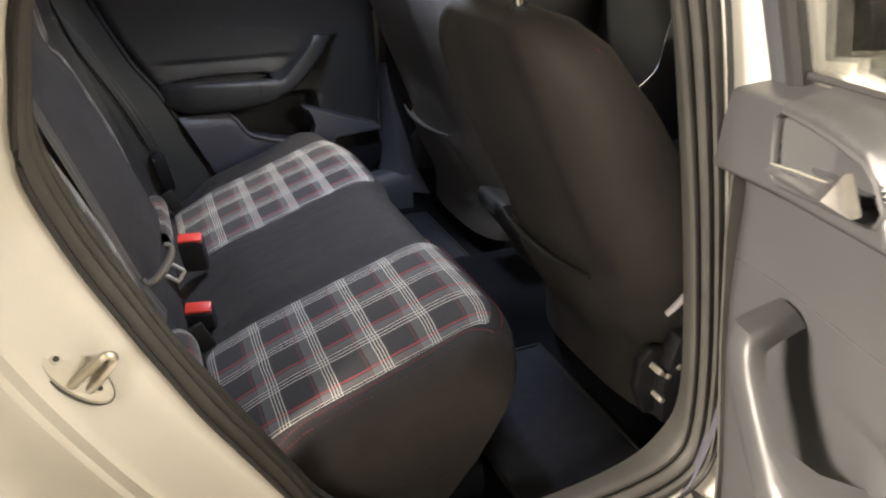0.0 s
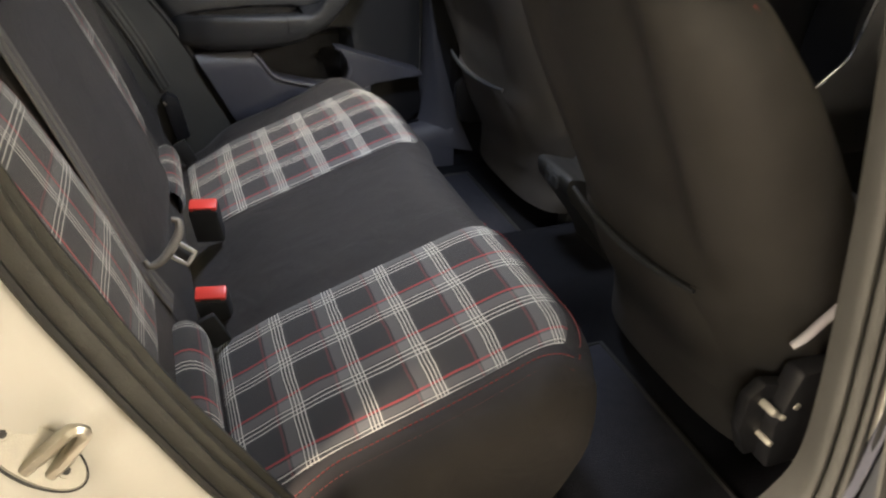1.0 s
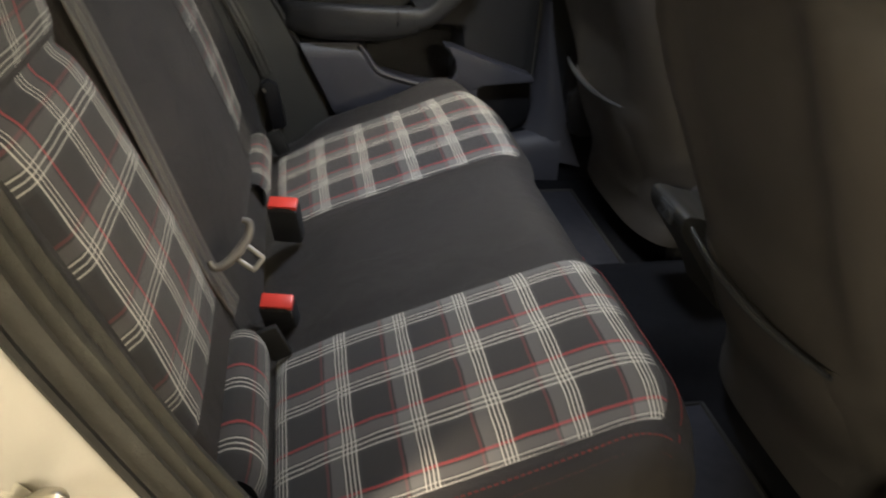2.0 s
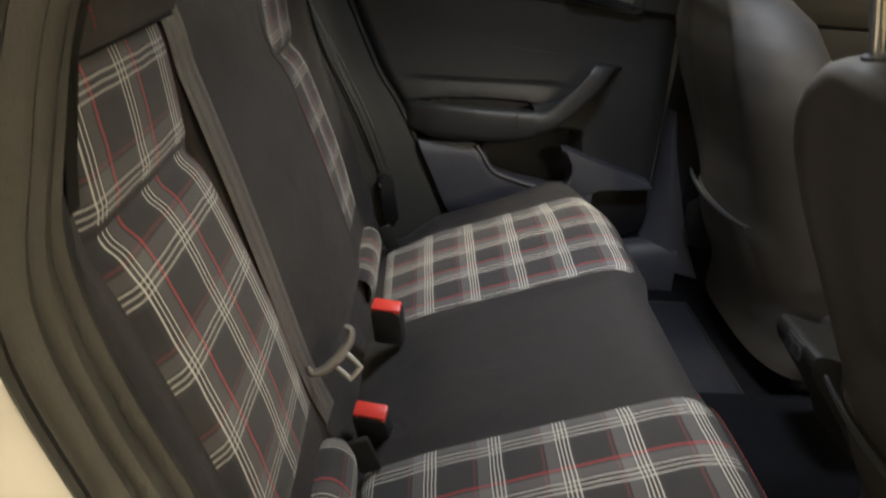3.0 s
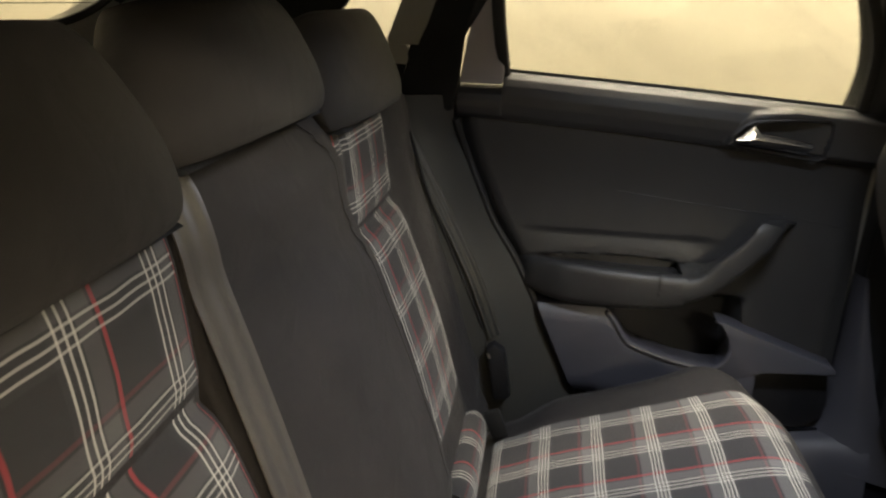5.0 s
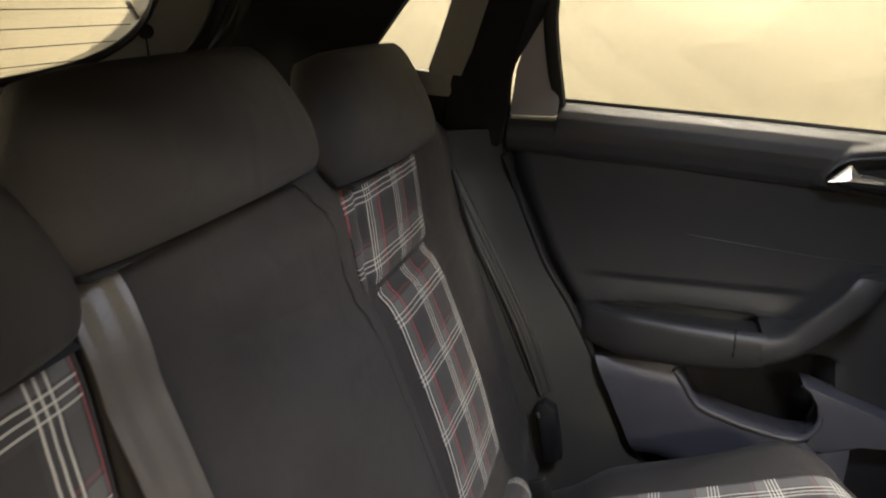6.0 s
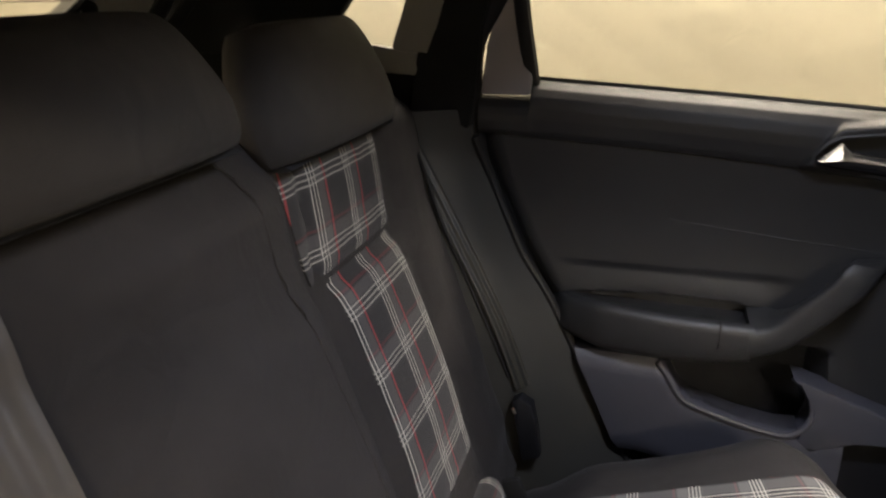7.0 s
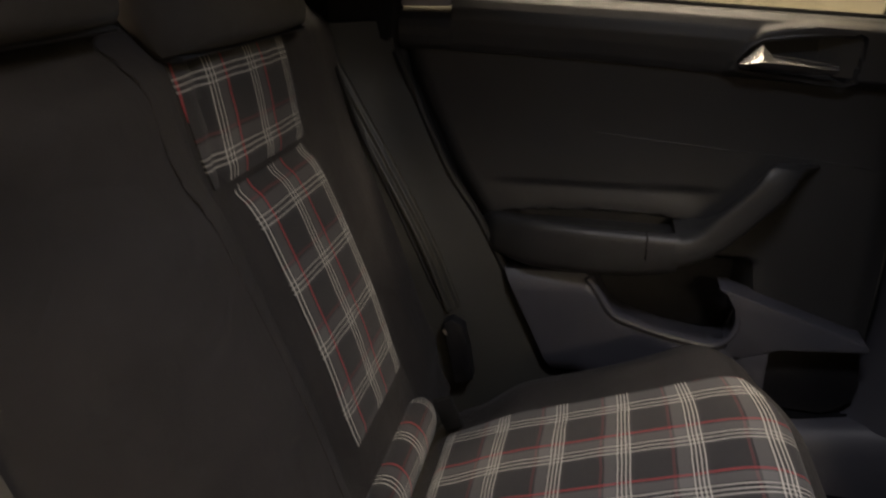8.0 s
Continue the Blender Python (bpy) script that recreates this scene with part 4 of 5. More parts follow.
buckle((0.087, 0.928, 0.490), 78, -22, "black belt buckle with a bright red button")
buckle((0.076, 0.728, 0.440), 78, -26, "black belt buckle with a red button, low between the cushions")


def middle_belt():
    th = thing("middle_seat_belt", (0.03, 0.77, 0.45), "grey-brown seat belt webbing hanging over the middle backrest", "seat belt")
    pts, sides = [], []
    for i in np.linspace(6.0, 52.0, 40):
        z = BPROF[int(i)][1]
        y = interp([(0.42, 0.727), (0.60, 0.725), (0.95, 0.7205), (1.0, 0.7205)], z)
        lift = middle_bulge(y, z) + 0.0025
        pts.append(back_point(i, y, 0, lift, FAR_PANEL))
        sides.append((0.08, 1, 0))
    # the webbing hangs taut between the tongue and the seat's shoulder
    first, last = 6, 33
    for k in range(first, last):
        u = (pts[k].z - pts[first].z) / (pts[last].z - pts[first].z)
        pts[k].x = max(pts[k].x, pts[first].x + (pts[last].x - pts[first].x) * u + 0.004 * math.sin(math.pi * u))
    part("webbing", strap(pts, 0.050, sides), WEBBING, th)
    c = Vector((0.030, 0.712, 0.543))
    along = Vector((0.041, 0.030, 0.041)).normalized()
    down = Vector((0.035, -0.017, -0.030))
    down = (down - along * down.dot(along)).normalized()

    def at(u, v):
        return c + along * u + down * v
    bar = spline([at(-0.034, -0.016), at(-0.037, -0.006), at(-0.026, 0.002), at(-0.010, 0.005), at(0.010, 0.005), at(0.026, 0.002), at(0.037, -0.006), at(0.034, -0.016)], 28)
    tg = part("tongue", tube(bar, [0.004 + 0.003 * math.sin(math.pi * i / 28) for i in range(29)], 0.005, n=10, up=along.cross(down)), BELTGREY, th, "grey plastic belt tongue")
    ring = []
    corners = [at(-0.011, 0.008), at(-0.010, 0.036), at(0.010, 0.036), at(0.011, 0.008)]
    for p, q in zip(corners, corners[1:] + corners[:1]):
        ring += [p.lerp(q, k / 5) for k in range(5)]
    part("steel_loop", tube(ring, 0.0036, 0.0014, n=8, close=True, up=along.cross(down)), DULLSTEEL, tg, "bright steel latch loop")
    part("shank", tube([at(0, 0.002), at(0, 0.012)], 0.012, 0.004, n=10, up=along.cross(down)), BELTGREY, tg)


middle_belt()


def outer_belt():
    th = thing("outer_seat_belt", (0.1, 1.47, 0.41), "dark seat belt webbing running down beside the far bolster", "seat belt")
    line = [(0.965, -0.156), (0.914, -0.136), (0.878, -0.116), (0.751, -0.050), (0.629, 0.010), (0.515, 0.054)]
    pts = spline([(x, 1.494 - 0.010 * bell(z, 0.97, 0.06), z) for z, x in line], 30)
    sides = [(0.80, 0.50, 0.32)] * 31
    part("webbing", strap(pts, 0.026, sides), DARKWEBBING, th)
    # black tube stands in for the shadow gap between bolster and webbing
    slot = spline([(-0.114, 1.470, 0.900), (-0.104, 1.482, 0.861), (-0.083, 1.488, 0.7915), (-0.042, 1.4935, 0.6955), (-0.001, 1.4940, 0.6017), (0.030, 1.4935, 0.53)], 30)
    part("slot", tube(slot, 0.0035, n=8), BLACKRUBBER, th, "dark tube for the shadow gap beside the webbing")
    part("anchor_cover", prism([(0.040, 0.500), (0.054, 0.509), (0.074, 0.497), (0.081, 0.460), (0.090, 0.402), (0.060, 0.390)], 1.466, 1.490, 1, 0.003), DARKPLASTIC, th, "black plastic belt anchor cover")
    part("anchor_pin", tube([(0.044, 1.458, 0.494), (0.048, 1.458, 0.486)], 0.003, n=8), METAL, th)


outer_belt()


# ---- doors (built closed on the far side) ----
REAR_EDGE = [(0.33, 0.245), (0.36, 0.225), (0.407, 0.193), (0.51, 0.147), (0.605, 0.102), (0.68, 0.055), (0.741, 0.018), (0.83, -0.025), (0.912, -0.050), (0.976, -0.046), (1.10, -0.026)]


def xr(z):
    return interp(REAR_EDGE, z)


def rear_door(name, m, label, near):
    dr = thing(name, tuple(m @ Vector((0.70, 1.62, 0.35))), label, "car door", "rear car doors", kind="structure")
    XF = 0.742 if near else 0.700

    def put(nm, bm, mt, parent=None, lb=""):
        return part(nm, moved(bm, m), mt, parent or dr, lb)

    FRONT = [(0.33, 0.640), (0.463, 0.657), (0.623, 0.694), (0.756, 0.717), (0.841, 0.722), (0.90, 0.712), (0.96, 0.690)] if near else [(0.33, 0.700), (0.96, 0.700)]

    def xf(z):
        return interp(FRONT, z)

    def bottom(x):
        return interp([(0.19, 0.375), (0.30, 0.36), (0.45, 0.350), (0.70, 0.335)], x)

    # main panel with its relief
    def face(x, z):
        y = 1.583
        y += 0.010 * bell(z, 0.80, 0.09)
        y += 0.006 * ease(0.715, 0.70, z) * ease(0.54, 0.58, z) * ease(0.48, 0.40, x) * ease(0.03, 0.12, x - xr(z))
        y += 0.080 * ease(0.262, 0.290, x) * ease(0.520, 0.494, x) * ease(0.605, 0.580, z)
        g = ease(0.10, 0.17, x) * ease(0.455, 0.40, x)
        ridge = interp([(0.10, 0.655), (0.174, 0.662), (0.27, 0.666), (0.36, 0.664), (0.43, 0.652)], x)
        y += g * (-0.007 * ease(ridge + 0.055, ridge + 0.008, z) * ease(ridge - 0.004, ridge + 0.002, z) + 0.016 * ease(ridge + 0.001, ridge - 0.006, z) * ease(0.60, 0.63, z))
        e = x - xr(z)
        y += 0.018 * ease(0.03, 0.0, e) + 0.012 * ease(xf(z) - 0.03, xf(z), x)
        return y
    rows = []
    for a in range(151):
        v = a / 150
        row = []
        for b in range(61):
            u = b / 60
            z0 = bottom(0.2 + 0.5 * u)
            z = z0 + (0.896 + 0.032 * ease(0.75, 0.55, u) - z0) * v
            x = xr(z) + 0.006 + (xf(z) - xr(z) - 0.006) * u
            row.append((x, face(x, z), z))
        rows.append(row)
    # black backing sheet added behind the edge, so the gap looks shaded
    back = [[(xr(z) + 0.016 - 0.080 * k / 4, 1.604 + 0.012 * k / 4, z) for k in range(5)] for z in np.linspace(0.35, 0.972, 30)]
    put("edge_backing", sheet(back, thick=(0.0, 0.004, 0)), BLACKRUBBER, None, "black backing sheet behind the door edge gap")
    low = [[(x, 1.596 + 0.06 * (k / 4) ** 0.7, bottom(x) + 0.010 - 0.09 * k / 4) for k in range(5)] for x in np.linspace(0.17, XF, 24)]
    put("lower_flange", sheet(low, thick=(0.0, 0.004, 0)), BLACKRUBBER)
    put("inner_panel", sheet(rows, thick=(0, 0.02, 0)), SOFT, None, "black padded inner door panel")
    # shoulder under the window
    low_line = [(-0.03, 0.908), (0.32, 0.88), (0.45, 0.868), (0.60, 0.855), (0.742, 0.838)] if near else [(-0.03, 0.914), (0.25, 0.898), (0.45, 0.882), (0.70, 0.864)]
    latch = [(0.607, 0.934), (0.6045, 0.907), (0.600, 0.881), (0.590, 0.878), (0.53, 0.886), (0.466, 0.8935), (0.450, 0.897), (0.447, 0.905), (0.462, 0.923), (0.478, 0.932), (0.52, 0.937), (0.56, 0.939), (0.600, 0.939)]
    lc = (0.53, 0.908)

    def grown(d):
        out = []
        for i, (x, z) in enumerate(latch):
            (xa, za), (xb, zb) = latch[i - 1], latch[(i + 1) % len(latch)]
            tx, tz = xb - xa, zb - za
            ln = math.hypot(tx, tz)
            out.append((x - tz / ln * d, z + tx / ln * d) if (x - lc[0]) * -tz + (z - lc[1]) * tx > 0 else (x + tz / ln * d, z - tx / ln * d))
        return out

    def within(poly, x, z):
        hit = False
        for (xa, za), (xb, zb) in zip(poly, poly[1:] + poly[:1]):
            if (za > z) != (zb > z) and x < xa + (xb - xa) * (z - za) / (zb - za):
                hit = not hit
        return hit
    opening = grown(0.002)
    rows = []
    sec = [(1.590, 0.0), (1.580, 0.03), (1.5745, 0.14), (1.5705, 0.36), (1.570, 0.54), (1.573, 0.72), (1.582, 0.86), (1.596, 0.95), (1.612, 0.99), (1.626, 1.0)]
    fine = [tuple(p) for p in np.array([[np.interp(q, range(10), [c[i] for c in sec]) for i in (0, 1)] for q in np.linspace(0, 9, 46)])]
    for b in range(281):
        u = b / 280
        x = -0.046 + (XF + 0.046) * u
        zl = interp(low_line, x)
        zt = interp([(-0.03, 0.976), (0.04, 0.999), (0.33, 0.982), (0.66, 0.960), (0.75, 0.945)], x)
        if x < 0.036:
            zt = 0.976
        if near and x > 0.60:
            zt = 0.9555 - 0.05 * (x - 0.60)
        row = []
        for y, k in fine:
            z = zl + (zt - zl) * k
            xx = min(x, x - (x - 0.60) * (1 - (xf(z) - 0.60) / (XF - 0.60))) if near and x > 0.60 else x
            crest = interp([(0.425, 0.885), (0.465, 0.940), (0.477, 0.951), (0.506, 0.956), (0.548, 0.960), (0.637, 0.953), (0.72, 0.944)], xx)
            raised = ease(crest + 0.002, crest - 0.009, z) * ease(0.42, 0.44, xx) * ease(zl - 0.001, zl + 0.012, z)
            y += (1.5640 - y) * raised
            row.append((xx, y + (0.005 + 0.026 * min(1.0, max(0.0, (0.612 - xx) / 0.055)) if within(opening, xx, z) else 0.0), z))
        rows.append(row)
    put("window_shoulder", sheet(rows, thick=(0, 0.012, -0.006)), SOFT, None, "dark grained door shoulder under the window")
    put("groove", tube([(x, 1.590, interp(low_line, x) - 0.003) for x in np.linspace(-0.025, XF - 0.005, 24)], 0.0035 if near else 0.002, n=6), BLACKRUBBER)
    put("panel_seam", tube([(x, face(x, z) - 0.0005, z) for x, z in spline([(0.26, 0.790), (0.43, 0.773), (0.52, 0.766), (0.61, 0.757), (0.69, 0.744)], 30)], 0.0013 if near else 0.0007, n=6), SOFT)
    # armrest running into the diagonal grab handle: top edge, bottom edge, front and back faces along its length
    run_top = spline([(0.084, 0.642), (0.106, 0.656), (0.165, 0.663), (0.248, 0.661), (0.327, 0.659), (0.392, 0.659)], 24)
    run_low = spline([(0.084, 0.610), (0.101, 0.593), (0.165, 0.581), (0.248, 0.580), (0.327, 0.583), (0.392, 0.595)], 24)
    fronts = [(0.084, 1.588), (0.11, 1.550), (0.165, 1.520), (0.25, 1.508), (0.40, 1.502)]
    rows = []
    for (x, zt), (xl, zl) in zip(run_top, run_low):
        yf = interp(fronts, x)
        dip = 0.017 * ease(0.10, 0.17, x) * ease(0.45, 0.36, x)
        h = zt - zl
        rows.append([(x, 1.605, zt - dip), (x, 1.585, zt - dip * 1.05), (x, yf + 0.034, zt - dip * 0.8), (x, yf + 0.022, zt - 0.0015), (x, yf + 0.015, zt), (x, yf + 0.009, zt - 0.0012), (x, yf + 0.0045, zt - 0.004), (x, yf + 0.0015, zt - 0.009), (x, yf, zt - 0.016),
                     (x, yf + 0.0005, zt - 0.45 * h), (xl, yf + 0.004, zl + 0.22 * h), (xl, yf + 0.010, zl + 0.08 * h), (xl, yf + 0.020, zl), (xl, 1.605, zl - 0.004)])
    arm = put("armrest", caps(sheet(rows)), SOFT, None, "black padded armrest with a finger groove")
    put("armrest_seam", tube([(0.345, interp(fronts, 0.345) + y, z) for y, z in ((0.012, 0.6605), (0.004, 0.659), (0.0, 0.653), (-0.0003, 0.638), (0.0, 0.620))], 0.0013, n=6), BLACKRUBBER, arm)
    # stations of the pull: outer and inner line of its upper edge (x, z, y), then the step across its face
    stations = [((0.386, 0.658, 1.502), (0.386, 0.658, 1.600), (0.0, -0.064)), ((0.398, 0.6595, 1.502), (0.398, 0.6595, 1.597), (0.001, -0.061)),
                ((0.413, 0.664, 1.502), (0.413, 0.664, 1.582), (0.009, -0.055)), ((0.425, 0.674, 1.502), (0.425, 0.674, 1.548), (0.016, -0.050)),
                ((0.440, 0.691, 1.5015), (0.440, 0.691, 1.523), (0.020, -0.046)), ((0.464, 0.715, 1.501), (0.464, 0.715, 1.5205), (0.023, -0.041)),
                ((0.482, 0.736, 1.501), (0.482, 0.736, 1.5205), (0.026, -0.037)), ((0.490, 0.750, 1.5015), (0.491, 0.747, 1.522), (0.035, -0.031)),
                ((0.4945, 0.763, 1.504), (0.498, 0.753, 1.526), (0.043, -0.018)), ((0.500, 0.769, 1.512), (0.504, 0.753, 1.534), (0.046, -0.005)),
                ((0.515, 0.768, 1.540), (0.516, 0.752, 1.552), (0.044, -0.002)), ((0.555, 0.757, 1.584), (0.540, 0.746, 1.588), (0.037, -0.002))]
    rows = []
    for outer, inner, across in stations:
        ring = []
        for k, w in ((0.0, 0.0), (0.4, -0.02), (0.72, -0.01), (0.86, 0.02), (0.95, 0.08), (1.0, 0.18), (1.0, 0.40), (0.99, 0.62), (0.93, 0.80), (0.78, 0.93), (0.5, 1.0), (0.0, 1.0), (-0.05, 0.5)):
            x, z, y = (inner[c] + (outer[c] - inner[c]) * k for c in range(3))
            ring.append((x + across[0] * w, y, z + across[1] * w))
        rows.append(ring)
    put("pull_handle", caps(sheet(rows, close_u=True)), SOFT, None, "black plastic diagonal door pull")
    # bin
    def bin_top(x):
        return interp([(0.13, 0.568), (0.258, 0.569), (0.272, 0.560), (0.298, 0.514), (0.318, 0.500), (0.385, 0.479), (0.453, 0.467), (0.487, 0.470), (0.55, 0.470)], x)
    rows = []
    xs = sorted(set(list(np.linspace(0.130, 0.548, 50)) + [0.258, 0.272, 0.298, 0.318, 0.487]))
    for v in range(13):
        t = v / 12
        row = []
        for x in xs:
            zb = bottom(x)
            zt = bin_top(x)
            z = zb + (zt - zb) * min(1.0, t / 0.9)
            xl = xr(z) + 0.008
            xx = x if x > 0.31 else xl + (x - 0.13) / 0.18 * (0.31 - xl)
            y = 1.538 + 0.035 * ease(0.12, 0.0, t) + (0.0 if t <= 0.9 else 0.05 * (t - 0.9) / 0.1) + 0.006 * ease(0.8, 0.9, t)
            row.append((xx, y, z))
        rows.append(row)
    binp = put("door_bin", sheet(rows, thick=(0, 0.006, 0)), BLUEGREY, None, "anthracite plastic door bin with a bottle holder")
    rim = spline([(0.262, 1.541, 0.566), (0.278, 1.540, 0.546), (0.298, 1.540, 0.514), (0.318, 1.540, 0.499), (0.385, 1.540, 0.478), (0.453, 1.540, 0.466), (0.480, 1.540, 0.474), (0.495, 1.541, 0.497), (0.496, 1.543, 0.520), (0.487, 1.547, 0.543), (0.466, 1.555, 0.561)], 44)
    put("bin_lip", tube(rim, 0.0055, n=8), BLUEGREY, binp)
    # dark plate put behind the bin opening for the cavity's shade
    put("bin_shade_plate", prism([(0.27, 0.40), (0.51, 0.40), (0.51, 0.57), (0.27, 0.575)], 1.655, 1.660, 1), DARKPLASTIC, binp)
    def cut(line):
        return [(min(x, 0.575), z) for x, z in line] if near else line
    put("bin_front", prism(cut([(0.462, 0.565), (0.478, 0.562), (0.684, 0.490), (0.690, 0.483), (0.690, 0.474), (0.560, 0.473), (0.535, 0.455), (0.50, 0.44), (0.478, 0.462), (0.492, 0.480), (0.499, 0.505), (0.493, 0.535)]), 1.538, 1.594, 1, 0.004), BLUEGREY, binp, "anthracite plastic upper flank of the bin")
    # solid dark slab gives the recess below the flank its shade
    put("pocket_shade", prism(cut([(0.545, 0.478), (0.688, 0.478), (0.700, 0.40), (0.695, 0.365), (0.655, 0.338), (0.545, 0.345)]), 1.572, 1.594, 1, 0.006), DARKPLASTIC, binp, "dark slab for the shaded recess under the flank")
    # latch
    def around(d, y):
        ring = grown(d)
        return [(q[0], y, q[1]) for q in (c for i in range(len(ring)) for c in (np.array(ring[i]), 0.5 * (np.array(ring[i]) + np.array(ring[(i + 1) % len(ring)]))))]
    def rim(d, y):
        return [(x, y if near else 1.5685 + (y - 1.5685) * ease(0.600, 0.540, x), z) for x, y, z in around(d, y)]
    put("latch_bezel", sheet([around(0.0, 1.5685), around(0.0, 1.566), rim(0.0008, 1.5632), rim(0.0022, 1.5622), rim(0.0040, 1.5626), rim(0.0056, 1.5640), around(0.0066, 1.5640)], close_u=True), SOFT, None, "dark moulded surround of the door latch")
    upper = [(0.449, 1.545, 0.9055), (0.475, 1.549, 0.929), (0.489, 1.549, 0.9155), (0.530, 1.549, 0.9095), (0.573, 1.549, 0.902)]
    ridge = [(0.446, 1.540, 0.9045), (0.474, 1.532, 0.9085), (0.491, 1.533, 0.9075), (0.530, 1.536, 0.9035), (0.574, 1.540, 0.8975)]
    under = [(0.452, 1.545, 0.9025), (0.466, 1.550, 0.8965), (0.490, 1.551, 0.8935), (0.530, 1.551, 0.8915), (0.568, 1.550, 0.8895)]
    lever = put("latch_lever", sheet([upper, ridge, under], thick=(0, 0.006, 0)), SATIN, None, "satin silver door latch lever")
    put("lever_edge", tube([(0.489, 1.5455, 0.9165), (0.530, 1.5455, 0.9105), (0.573, 1.5455, 0.9030)], 0.0016, n=6), CHROME, lever)
    # window corner cover, glass, frame
    put("corner_cover", prism([(-0.044, 0.976), (0.034, 0.976), (0.038, 1.00), (0.026, 1.09), (0.020, 1.16), (0.016, 1.19), (-0.010, 1.13), (-0.034, 1.05)], 1.578, 1.60, 1, 0.004), PALEGREY, None, "pale grey triangular window corner cover")

    def lean(z):
        return 1.606 - (z - 0.95) * 0.30
    ahead = 0.0 if near else 0.008
    outline = [(0.036, 0.992), (0.655 + ahead, 0.950), (0.640 + ahead, 1.08), (0.56 + ahead, 1.22), (0.46 + ahead, 1.30), (0.30, 1.325), (0.16, 1.29), (0.05, 1.20), (0.022, 1.14)]
    bm = bmesh.new()
    bm.faces.new([bm.verts.new((x, lean(z) + 0.012, z)) for x, z in outline])
    bmesh.ops.solidify(bm, geom=bm.faces[:], thickness=0.004)
    g = put("window_glass", bm, GLASS)
    g.visible_shadow = False
    run = [(x, lean(z), z) for x, z in spline(outline[1:] + outline[:1], 60)]
    put("glass_run", tube(run, 0.012, 0.009, n=8, up=(0, 1, 0)), BLACKRUBBER, None, "black rubber glass channel")
    fr = [(x, lean(z) + 0.012, z) for x, z in spline([(0.685 + ahead, 0.94), (0.672 + ahead, 1.08), (0.60 + ahead, 1.23), (0.49 + ahead, 1.325), (0.30, 1.352), (0.14, 1.315), (0.0, 1.22), (-0.055, 1.10), (-0.075, 0.98)], 60)]
    put("window_frame", tube(fr, 0.022, 0.018, n=10, up=(0, 1, 0), power=3), PLASTIC, None, "black window frame")
    put("waist_seal", tube([(x, 1.612, interp([(0.036, 0.999), (0.33, 0.982), (0.70, 0.957)], x)) for x in np.linspace(0.036, 0.70, 20)], 0.004, n=6), BLACKRUBBER)
    # outer skin
    rows = []
    for a in range(13):
        v = a / 12
        row = []
        for b in range(21):
            u = b / 20
            z0 = bottom(0.2 + 0.5 * u) - 0.03
            z = z0 + (0.955 - z0) * v
            x = xr(z) - 0.05 + (XF + 0.06 - xr(z) + 0.05) * u
            row.append((x, 1.70 + 0.03 * math.sin(math.pi * v) - 0.02 * v, z))
        rows.append(row)
    put("outer_skin", sheet(rows, thick=(0, -0.01, 0)), PAINT, None, "cream-white painted outer door skin")
    if near:
        put("door_edge", sheet([[(xf(0.325 + 0.575 * i / 20) + 0.006 + 0.03 * k / 4, 1.592 + 0.104 * k / 4, 0.325 + 0.575 * i / 20) for k in range(5)] for i in range(21)], thick=(0.006, 0, 0)), RUBBER, None, "grey rubber weatherstrip on the door edge")
    return dr


rear_door("door_far", Matrix(), "closed rear car door with black trim, armrest and bin", False)
OPEN = 73.3
HINGE = (0.714, 0.066)
AXIS = pose(0, 0, 0, 1.31, 0, 0) @ pose(0, 0, 0, 0, -1.62, 0)
NEAR_DOOR = Matrix.Translation((*HINGE, 0.65)) @ AXIS @ pose(0, 0, 0, 0, 0, OPEN) @ AXIS.inverted() @ Matrix.Translation((-HINGE[0], -HINGE[1], -0.65)) @ MIRROR
rear_door("door_near", NEAR_DOOR, "rear car door standing wide open with black trim", True)


